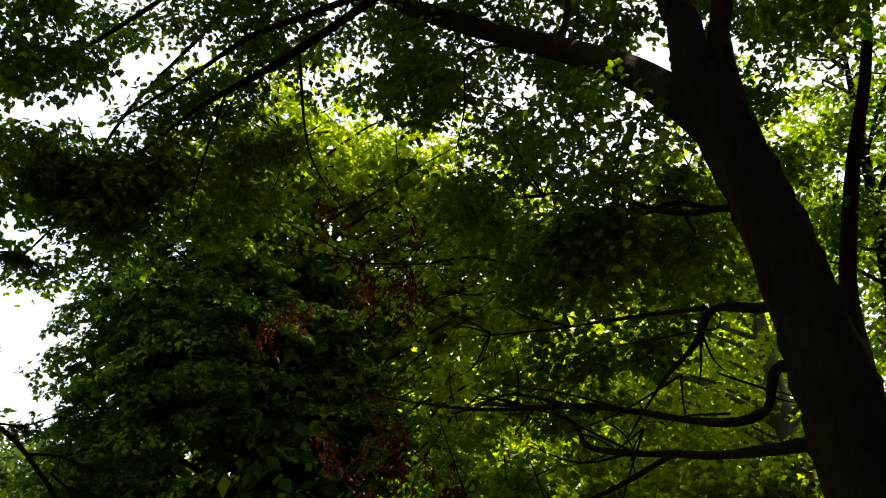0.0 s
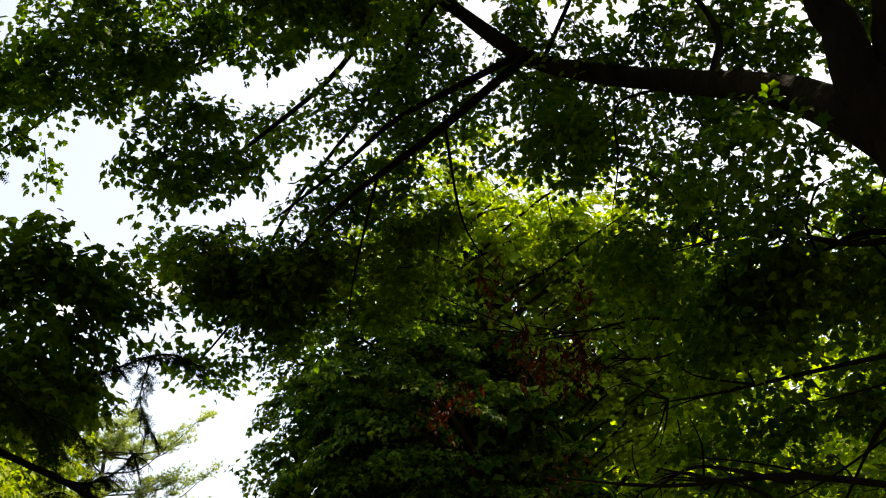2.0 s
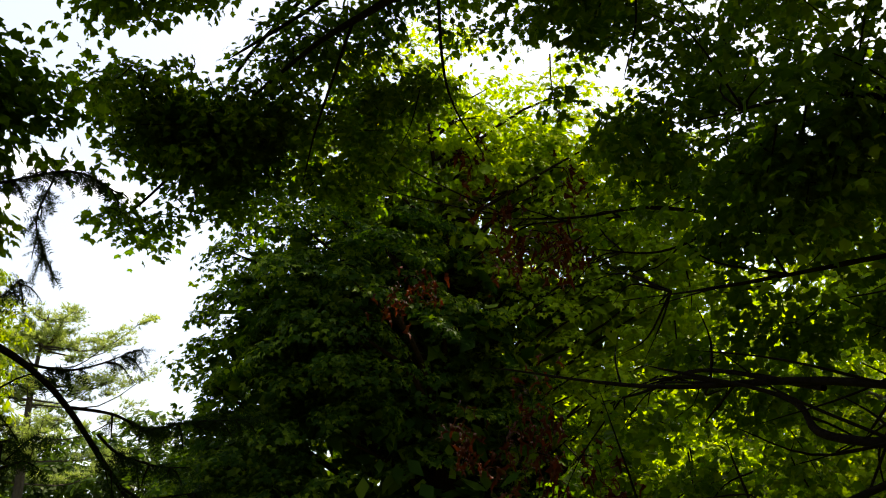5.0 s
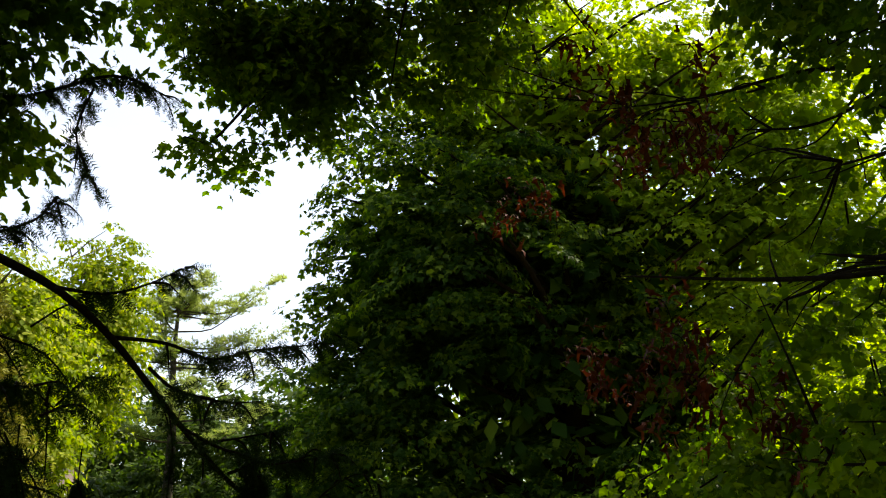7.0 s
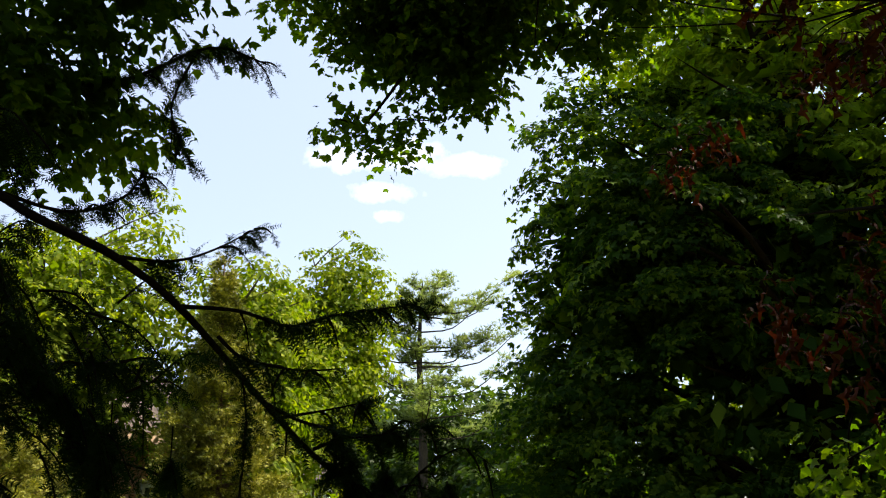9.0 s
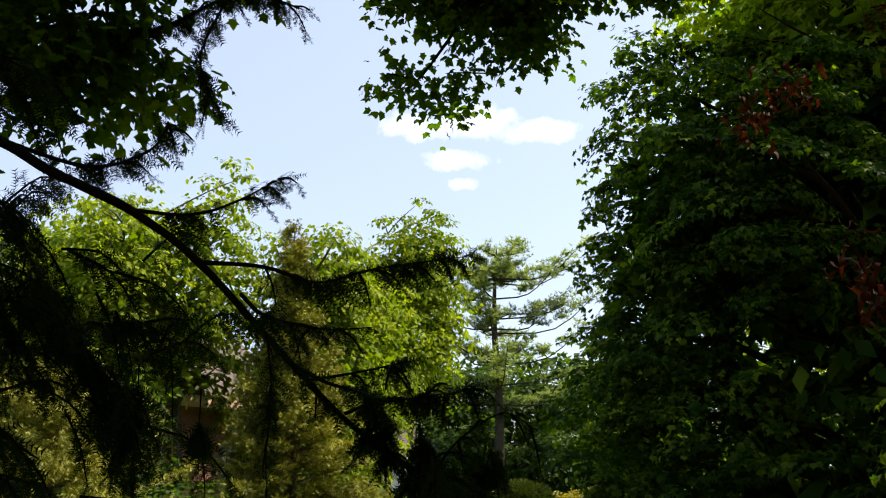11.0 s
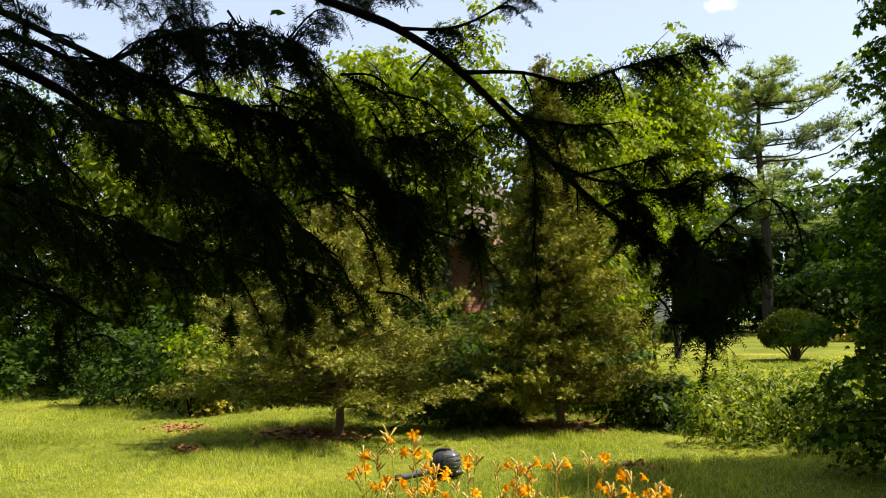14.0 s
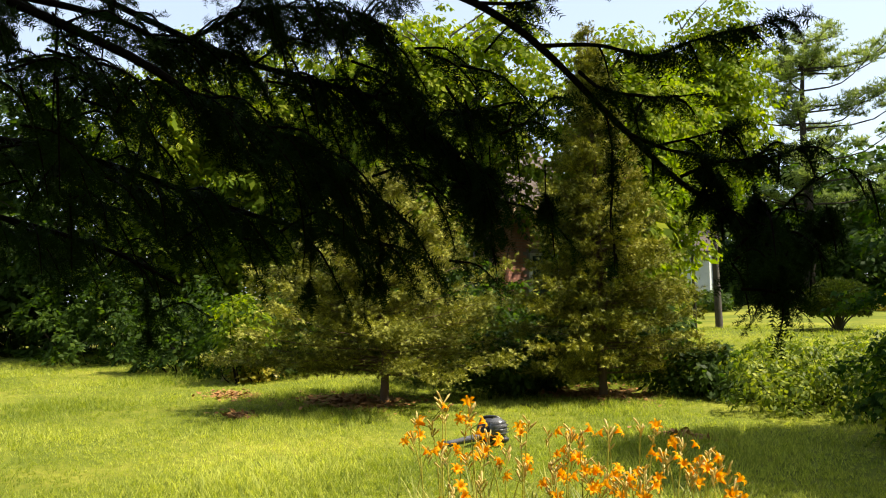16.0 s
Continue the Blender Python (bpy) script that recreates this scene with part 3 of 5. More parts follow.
    # leaves above the view, added to keep sun off the sprays below
    high, _ = foliage(rng, [((1.4, 3.8, 7.0), (2.8, 2.7, 1.1), 460, 0.0), ((-1.9, 4.0, 7.2), (2.0, 2.0, 0.8), 220, 0.0), ((2.2, 6.4, 6.9), (1.8, 1.4, 0.9), 110, 0.0), ((0.7, 6.5, 7.4), (1.3, 0.9, 0.6), 70, 0.0), ((2.9, 7.6, 7.5), (1.5, 0.9, 0.8), 130, 0.0), ((0.2, 7.4, 8.4), (2.6, 1.2, 0.6), 200, 0.0), ((2.4, 8.8, 8.8), (1.6, 1.0, 0.6), 140, 0.0)], MAPLE_FAR, 0.11, 20, 0.3)
    put("unseen_shade_crown", high, M_MAPLE, smooth=False)
    tw = []
    for pts in lower:   # bare twigs on the low branches
        for k in range(9):
            i = int(rng.integers(1, len(pts) - 1))
            a = np.array(pts[i]) * 0.5 + np.array(pts[i + 1]) * 0.5
            way = unit(np.array(pts[i + 1]) - np.array(pts[i])) + rng.normal(0, 0.55, 3)
            ln = rng.uniform(0.15, 0.55)
            m = a + way * ln * 0.5 + rng.normal(0, 0.03, 3)
            tw.append(tube([a, m, m + way * ln * 0.4 + rng.normal(0, 0.07, 3)], [0.006, 0.004, 0.0015], 4, 4))
    far = tips[(tips[:, 0] > -1.3) | (tips[:, 1] > 4.7)]
    for c in far[rng.permutation(len(far))[:650]]:
        o = rng.normal(0, 0.05, 3)
        tw.append(tube([c - o * 1.6 + np.array([0, 0, 0.03]), c + rng.normal(0, 0.03, 3), c + o * 1.4 - np.array([0, 0, 0.03])], [0.004, 0.003, 0.0015], 4, 4))
    put("twigs", join(*tw), M_TWIG, smooth=False, kind="stuff")


build_near_maple()


# ---- other broad-leaved trees ----
def leafy_tree(name, label, seed, base, height, per, size, leaf, mat, bark, r0, spray, blobs, boughs=40, group="", near=False, inner=None, tufted=False, **kw):
    rng = np.random.default_rng(seed)
    base = np.asarray(base, float)
    tree = thing(name, label, "tree", group, at=base)
    lean = rng.normal(0, 0.05 * height, 2)
    spine = [np.array([0, 0, -0.1]), np.array([lean[0] * 0.2, lean[1] * 0.1, height * 0.3]), np.array([lean[0] * 0.7, lean[1] * 0.6, height * 0.62]), np.array([lean[0], lean[1], height * 0.86])]
    part_np("trunk", tube(spine, [r0 * 1.35, r0, r0 * 0.6, r0 * 0.12], 10, 6, 0.03, rng), bark, tree, smooth=True)
    leaves, tips = (domes if tufted else foliage)(rng, blobs, leaf, size, per, spray, **kw)
    part_np("crown", leaves, mat, tree)
    if inner:
        deep, _ = foliage(rng, inner, OVAL, 0.30, 26, 0.5)
        part_np("inner_crown", deep, mat, tree)
    pick = tips[rng.permutation(len(tips))[:boughs]]
    made = limbs_to(rng, spine, pick, r0 * 0.28)
    if near:
        for one in made:
            part_np("bough", one, bark, tree)
    else:
        tagged(part_np("twigs", join(*made), bark, tree), kind="stuff")
    return tree


# shaded lower left of the crown, its shade put into the leaf colour
leafy_tree("maple_tree", "tall dense maple with foliage down to the ground, leaves coloured dark for shade", 21, (-1.6, 12.4, 0), 8.3, 105, 0.070, MAPLE_FAR, M_MAPLE_DARK, M_BARK, 0.2, 0.33,
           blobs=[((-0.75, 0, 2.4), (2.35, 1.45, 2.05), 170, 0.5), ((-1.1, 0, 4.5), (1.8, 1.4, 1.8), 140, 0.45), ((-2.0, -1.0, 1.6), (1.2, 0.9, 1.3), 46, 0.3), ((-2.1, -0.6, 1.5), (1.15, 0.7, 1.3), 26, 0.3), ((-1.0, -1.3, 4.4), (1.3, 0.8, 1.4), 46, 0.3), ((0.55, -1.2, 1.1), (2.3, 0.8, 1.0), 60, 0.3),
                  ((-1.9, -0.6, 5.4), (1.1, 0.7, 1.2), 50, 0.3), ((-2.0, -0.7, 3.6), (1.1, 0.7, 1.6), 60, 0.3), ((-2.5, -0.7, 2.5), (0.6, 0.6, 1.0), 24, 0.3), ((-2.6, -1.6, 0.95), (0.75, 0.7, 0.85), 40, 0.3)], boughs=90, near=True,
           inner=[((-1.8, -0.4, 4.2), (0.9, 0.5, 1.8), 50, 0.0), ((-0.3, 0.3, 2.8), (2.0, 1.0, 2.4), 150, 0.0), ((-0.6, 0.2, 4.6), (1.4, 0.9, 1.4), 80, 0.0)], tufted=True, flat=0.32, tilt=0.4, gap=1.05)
# backlight of this crown is put into its lighter leaf colour
leafy_tree("maple_tree", "tall maple with leaves coloured yellow-green for the light behind it", 22, (6.6, 17.6, 0), 10.8, 42, 0.12, MAPLE_FAR, M_LIT_LEAF, M_GREYBARK, 0.2, 0.42,
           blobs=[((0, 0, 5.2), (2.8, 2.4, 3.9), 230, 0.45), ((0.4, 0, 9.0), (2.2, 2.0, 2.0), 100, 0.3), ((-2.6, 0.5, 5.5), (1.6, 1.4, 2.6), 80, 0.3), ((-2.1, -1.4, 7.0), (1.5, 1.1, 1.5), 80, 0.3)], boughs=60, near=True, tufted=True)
leafy_tree("maple_tree", "slim grey-barked maple with thin upright branches", 23, (3.2, 6.2, 0), 6.0, 50, 0.05, TUFT, M_MAPLE, M_BARK, 0.06, 0.26,
           blobs=[((0.3, 0.3, 3.8), (0.9, 0.9, 1.5), 130, 0.3)], boughs=40, near=True)
leafy_tree("maple_tree", "backlit maple behind the leaning trunk", 24, (9.0, 13.5, 0), 10.5, 42, 0.12, MAPLE_FAR, M_MAPLE, M_GREYBARK, 0.17, 0.42,
           blobs=[((0, 0, 5.2), (2.6, 2.6, 4.2), 330, 0.4)], boughs=60, near=True, tufted=True)
# added tree: pale leaves paint the sunlit upper right of the maple before it
leafy_tree("maple_tree", "light-leaved maple added as the sunlit upper part of the dark one", 26, (-0.9, 13.0, 0), 8.8, 72, 0.074, MAPLE_FAR, M_LIT_LEAF, M_BARK, 0.09, 0.32,
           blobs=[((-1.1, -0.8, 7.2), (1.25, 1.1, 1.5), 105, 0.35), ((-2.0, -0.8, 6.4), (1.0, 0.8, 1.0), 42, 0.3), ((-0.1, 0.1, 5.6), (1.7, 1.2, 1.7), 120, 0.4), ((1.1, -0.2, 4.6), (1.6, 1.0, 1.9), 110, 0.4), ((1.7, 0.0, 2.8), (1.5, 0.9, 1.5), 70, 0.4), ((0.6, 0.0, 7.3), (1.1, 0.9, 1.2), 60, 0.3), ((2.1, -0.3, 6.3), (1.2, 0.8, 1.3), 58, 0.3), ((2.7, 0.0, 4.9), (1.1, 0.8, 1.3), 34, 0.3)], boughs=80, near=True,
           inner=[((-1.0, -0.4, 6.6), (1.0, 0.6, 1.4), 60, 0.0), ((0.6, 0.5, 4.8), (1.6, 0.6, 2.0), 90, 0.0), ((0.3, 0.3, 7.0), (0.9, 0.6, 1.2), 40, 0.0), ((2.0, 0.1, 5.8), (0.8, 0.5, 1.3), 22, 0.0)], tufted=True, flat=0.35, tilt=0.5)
# again the lighter leaf colour does the work of sun from behind
leafy_tree("ash_tree", "young tree seen through the lower branches, leaves coloured light for backlight", 25, (3.2, 20.0, 0), 8.0, 28, 0.15, TUFT, M_LIT_LEAF, M_GREYBARK, 0.15, 0.5,
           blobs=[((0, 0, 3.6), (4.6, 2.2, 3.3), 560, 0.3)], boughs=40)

WOOD = [  # yaw, distance, height, crown radius
    (41.6, 27, 10.2, 1.8), (46.0, 23, 7.2, 1.9), (47.6, 20.2, 7.5, 1.4), (60.4, 19.8, 7.8, 1.6), (63.5, 23, 8.2, 2.1), (69.0, 24, 8.2, 2.3),
    (75.0, 25, 8.4, 2.5), (82.0, 28, 9.0, 2.8), (89.0, 30, 9.5, 3.2), (60.0, 31, 11.3, 2.6), (47.5, 34, 9.6, 2.2), (72.0, 32, 10.0, 3.0)]
# sun and shade put into the leaf colour: pale below 77 degrees, dark beyond
for k, (yw, d, h, r) in enumerate(WOOD):
    leafy_tree("ash_tree", "sunlit yellow-green broad-leaved tree at the lawn's edge" if yw < 77 else "broad-leaved tree at the lawn's edge, leaves coloured dark for shade", 40 + k, bearing(yw, d), h, 46, 0.135, TUFT, M_BRIGHT if yw < 77 else M_SHADE_LEAF, M_GREYBARK, 0.14 if k else 0.085, 0.42,
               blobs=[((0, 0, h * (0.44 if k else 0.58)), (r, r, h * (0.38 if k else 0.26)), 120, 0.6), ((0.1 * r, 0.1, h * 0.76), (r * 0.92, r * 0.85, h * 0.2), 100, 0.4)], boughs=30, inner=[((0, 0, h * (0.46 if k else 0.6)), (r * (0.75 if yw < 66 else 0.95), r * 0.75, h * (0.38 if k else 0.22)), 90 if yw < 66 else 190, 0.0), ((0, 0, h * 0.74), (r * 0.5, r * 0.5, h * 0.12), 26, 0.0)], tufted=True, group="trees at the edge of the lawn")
leafy_tree("ash_tree", "sunlit yellow-green broad-leaved tree at the lawn's edge", 55, bearing(55.6, 20.6), 8.2, 46, 0.13, TUFT, M_BRIGHT, M_GREYBARK, 0.09, 0.4,
           blobs=[((0.3, 0.3, 5.6), (1.9, 1.3, 2.6), 130, 0.5)], boughs=24, group="trees at the edge of the lawn", inner=[((0, 0, 5.6), (1.3, 0.9, 2.2), 70, 0.0)], tufted=True)
leafy_tree("ash_tree", "slim young tree with a bare lower stem on the far lawn", 56, bearing(43.0, 25), 6.5, 30, 0.14, TUFT, M_BRIGHT, M_PINEBARK, 0.036, 0.4,
           blobs=[((0, 0, 4.7), (1.1, 1.0, 1.7), 60, 0.4)], boughs=16, tufted=True, group="trees at the edge of the lawn")
for k, (yw, d, h, r) in enumerate([(24, 48, 8, 5.0), (30, 56, 9.5, 5.5), (36, 60, 9.5, 5.5), (42, 58, 9.0, 5.5), (48, 56, 9, 5), (95, 40, 11, 5), (105, 44, 11, 5.5), (14, 27, 9, 3.6), (6, 26, 9, 3.6), (-3, 25, 9.5, 3.6), (-12, 24, 9, 3.4), (-21, 22, 9, 3.4)]):
    # the last five get the light leaf colour in place of sunshine
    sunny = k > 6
    leafy_tree("ash_tree", "tree in the woods behind the maples, leaves coloured light as if sunlit" if sunny else "dark green tree in the far woods", 70 + k, bearing(yw, d), h, 20, 0.42 if sunny else 0.55, OVAL, M_BRIGHT if sunny else M_SHADE_LEAF, M_GREYBARK, 0.2, 0.8,
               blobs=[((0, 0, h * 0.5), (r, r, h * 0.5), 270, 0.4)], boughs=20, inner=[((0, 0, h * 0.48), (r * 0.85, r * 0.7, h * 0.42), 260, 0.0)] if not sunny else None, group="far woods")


# unseen trees added behind and beside the walk: close the place, block sky light
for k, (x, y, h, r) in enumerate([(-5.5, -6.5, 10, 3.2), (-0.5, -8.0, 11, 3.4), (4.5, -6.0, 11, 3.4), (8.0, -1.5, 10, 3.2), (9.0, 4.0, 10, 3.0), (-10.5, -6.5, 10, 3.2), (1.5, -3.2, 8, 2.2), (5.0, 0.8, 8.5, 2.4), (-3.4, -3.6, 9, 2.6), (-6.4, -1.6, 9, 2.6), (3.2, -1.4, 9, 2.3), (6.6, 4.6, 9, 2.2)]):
    leafy_tree("maple_tree", "unseen maple added about the path to block sky light", 90 + k, (x, y, 0), h, 30, 0.34, OVAL, M_SHADE_LEAF, M_BARK, 0.18, 0.6,
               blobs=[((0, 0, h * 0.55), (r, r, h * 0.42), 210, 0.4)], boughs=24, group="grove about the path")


# ---- shrubs ----
def shrub(name, label, seed, base, blobs, leaf, size, per, spray, mat, group="", category="shrub", stems=14, tufted=False, gap=0.9):
    rng = np.random.default_rng(seed)
    base = np.asarray(base, float)
    ob = thing(name, label, category, group, at=base)
    leaves, tips = domes(rng, blobs, leaf, size, per, spray, gap=gap) if tufted else foliage(rng, blobs, leaf, size, per, spray, keep=lambda c: c[:, 2] > 0.02)
    v = leaves[0]
    v[:, 2] = np.where(v[:, 2] < 0.0, np.abs(v[:, 2]) * 0.3, v[:, 2])
    part_np("foliage", (v, leaves[1]), mat, ob)
    st = []
    for t in tips[rng.permutation(len(tips))[:stems]]:
        b = np.array([t[0] * 0.45, t[1] * 0.45, -0.03])
        st.append(tube([b, (b + t) / 2 + rng.normal(0, 0.05, 3), t], [0.014, 0.01, 0.004], 5, 3))
    tagged(part_np("stems", join(*st), M_TWIG, ob), kind="stuff")
    return ob


for k, (x, y, rx, ry, h, n) in enumerate([(-8.6, 13.1, 1.2, 0.8, 0.85, 60), (-7.1, 13.6, 1.2, 0.9, 1.1, 60), (-6.0, 13.0, 1.1, 0.9, 1.05, 60), (-7.5, 15.2, 1.9, 0.9, 1.3, 70), (-5.8, 12.1, 0.9, 0.8, 1.0, 50), (-6.9, 12.6, 0.8, 0.6, 0.75, 36)]):
    shrub("bramble", "leafy light-green bramble thicket at the lawn's edge", 100 + k, (x, y, 0), [((0, 0, h * 0.28), (rx, ry, h * 0.42), n, 0.6)] + [((rx * math.sin(2.4 * j + k), ry * 0.7 * math.cos(1.7 * j + k), h * (0.34 + 0.2 * math.sin(3.1 * j + k))), (0.42, 0.4, h * 0.34), n // 5, 0.5) for j in range(6)], OVAL, 0.074, 44, 0.17, M_BRAMBLE, "brambles", tufted=True, gap=1.25)
# leaf colour darkened for the shade under the trees
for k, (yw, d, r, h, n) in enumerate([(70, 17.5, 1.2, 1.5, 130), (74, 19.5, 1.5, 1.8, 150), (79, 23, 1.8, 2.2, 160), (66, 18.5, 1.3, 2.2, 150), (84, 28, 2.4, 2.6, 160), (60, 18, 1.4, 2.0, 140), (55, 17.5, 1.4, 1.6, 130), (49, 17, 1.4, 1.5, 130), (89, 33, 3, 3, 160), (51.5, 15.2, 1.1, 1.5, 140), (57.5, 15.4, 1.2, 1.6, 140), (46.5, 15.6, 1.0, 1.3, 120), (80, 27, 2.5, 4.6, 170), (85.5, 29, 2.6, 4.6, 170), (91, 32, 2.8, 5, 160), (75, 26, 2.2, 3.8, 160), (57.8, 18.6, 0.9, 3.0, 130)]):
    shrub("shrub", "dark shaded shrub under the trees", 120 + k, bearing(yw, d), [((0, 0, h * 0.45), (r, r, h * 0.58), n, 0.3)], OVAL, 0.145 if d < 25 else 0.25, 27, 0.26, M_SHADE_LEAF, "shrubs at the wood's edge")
# shade of these low shrubs comes from the dark leaf colour too
for k, (yw, d) in enumerate([(44.6, 37), (42.2, 38)]):
    shrub("shrub", "low shaded shrub before the far house", 190 + k, bearing(yw, d), [((0, 0, 0.4), (1.5, 0.8, 0.5), 80, 0.2)], OVAL, 0.2, 24, 0.3, M_SHADE_LEAF, "far shrubs")
shrub("shrub", "thin leafy sapling before the far house", 194, bearing(44.9, 33), [((0, 0, 1.3), (0.9, 0.5, 1.2), 26, 0.1)], OVAL, 0.15, 20, 0.25, M_SHADE_LEAF, "far shrubs")
shrub("shrub", "sunlit yellow-green sapling at the wood's edge", 139, bearing(71.2, 16.4), [((0, 0, 0.9), (0.7, 0.5, 0.75), 60, 0.2)], OVAL, 0.13, 30, 0.22, M_BRIGHT)
# dark filler shrubs in place of the deep shade beside the cedars
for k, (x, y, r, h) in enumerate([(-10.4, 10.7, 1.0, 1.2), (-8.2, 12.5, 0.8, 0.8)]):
    shrub("shrub", "low dark shrub added to stand for the shade between the cedars", 136 + k, (x, y, 0), [((0, 0, h * 0.45), (r, r * 0.8, h * 0.55), 110, 0.3)], OVAL, 0.11, 34, 0.2, M_SHADE_LEAF, "shrubs under the cedars")
shrub("shrub", "small yellow-leaved shrub at the lawn's edge", 140, bearing(70.5, 16.6), [((0, 0, 0.22), (0.6, 0.4, 0.3), 50, 0.2)], TUFT, 0.09, 22, 0.16, M_YELLOW)
def clipped_bush(seed, base, r, h):
    """Bare stems fanning up from one foot into a clipped dome of short needles, open underneath."""
    rng = np.random.default_rng(seed)
    bush = thing("round_bush", "clipped round evergreen bush with bare fanning stems on the far lawn", "bush", "clipped bushes", at=base)
    d = unit(rng.normal(0, 1, (5200, 3)))
    d = d[d[:, 2] > -0.55]
    depth = rng.uniform(0, 1, (len(d), 1)) ** 2
    wob = 1 + 0.05 * np.sin(7 * d[:, :1] + seed) + 0.04 * np.sin(11 * d[:, 1:2] + 5 * d[:, 2:3])
    P = np.array([0, 0, h * 0.55]) + d * np.array([r, r, h * 0.46]) * wob * (1 - 0.4 * depth)
    A = d * 0.7 + np.array([0, 0, 0.8]) + rng.normal(0, 0.35, P.shape)
    part_np("foliage", scatter(WHORL, P, bases(A, d + rng.normal(0, 0.6, P.shape)), 0.085 * rng.uniform(0.6, 1.4, len(P))), M_YEW, bush)
    for k in range(17):
        q, f = k * 2.4, 0.25 + 0.65 * (k % 5) / 4
        e = np.array([math.cos(q) * r * f, math.sin(q) * r * f, h * (0.62 - 0.25 * f)])
        part_np("stem", tube([(0.06 * math.cos(q), 0.06 * math.sin(q), -0.03), e * np.array([0.4, 0.4, 0.45]), e], [0.026, 0.02, 0.010], 6, 4), M_GREYBARK, bush)


clipped_bush(141, bearing(35.0, 26), 0.84, 1.31)
clipped_bush(142, bearing(29.5, 26), 0.9, 1.2)
shrub("low_hedge", "low hedge with yellow-green tips on the far lawn", 143, bearing(31.5, 36), [((0, 0, 0.35), (1.3, 0.7, 0.4), 160, 0.4)], TUFT, 0.1, 22, 0.2, M_YELLOW, "", "hedge")


for k, (x, y, r, h, n) in enumerate([(-5.2, 18.5, 1.8, 2.6, 200), (-2.4, 18.8, 2.0, 3.2, 220), (0.6, 18.2, 2.0, 3.0, 220), (3.2, 17.6, 1.9, 2.8, 200), (6.0, 18.0, 2.2, 3.4, 220), (8.8, 16.5, 2.2, 3.2, 200), (1.6, 15.8, 1.5, 2.0, 160), (-0.5, 22, 2.6, 5.0, 260), (4.5, 22, 2.8, 5.2, 260), (9.5, 20, 2.8, 5.0, 260)]):
    # leaf colour set light right of x 1.0, dark left, for sun and shade
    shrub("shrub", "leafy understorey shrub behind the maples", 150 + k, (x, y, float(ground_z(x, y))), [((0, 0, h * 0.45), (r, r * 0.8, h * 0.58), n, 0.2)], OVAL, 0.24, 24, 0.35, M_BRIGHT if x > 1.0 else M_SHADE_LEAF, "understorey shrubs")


# dim far woods: the dimness is painted with the dark leaf
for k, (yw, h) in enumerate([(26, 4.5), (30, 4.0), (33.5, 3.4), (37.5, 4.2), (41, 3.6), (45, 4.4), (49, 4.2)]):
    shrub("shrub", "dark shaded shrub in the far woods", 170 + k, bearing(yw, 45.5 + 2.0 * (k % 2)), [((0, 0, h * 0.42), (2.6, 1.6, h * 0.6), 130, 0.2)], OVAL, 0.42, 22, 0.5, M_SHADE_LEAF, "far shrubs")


# ---- cedars ----
def plume_template():
    v, f = [], []
    for i in range(5):
        a = -0.95 + 1.9 * i / 4
        ln = 1.0 - 0.45 * abs(a)
        y0 = 0.32 * (1 - abs(a))
        x, y = math.sin(a) * ln, y0 + math.cos(a) * ln * 0.75
        zz = 0.10 * math.sin(i * 2.4)
        k = len(v)
        v += [(x * 0.12 - 0.11, y0, 0), (x * 0.12 + 0.11, y0, 0), (x, y, zz)]
        f.append((k, k + 1, k + 2))
    return np.array(v), np.array(f)


PLUME = plume_template()


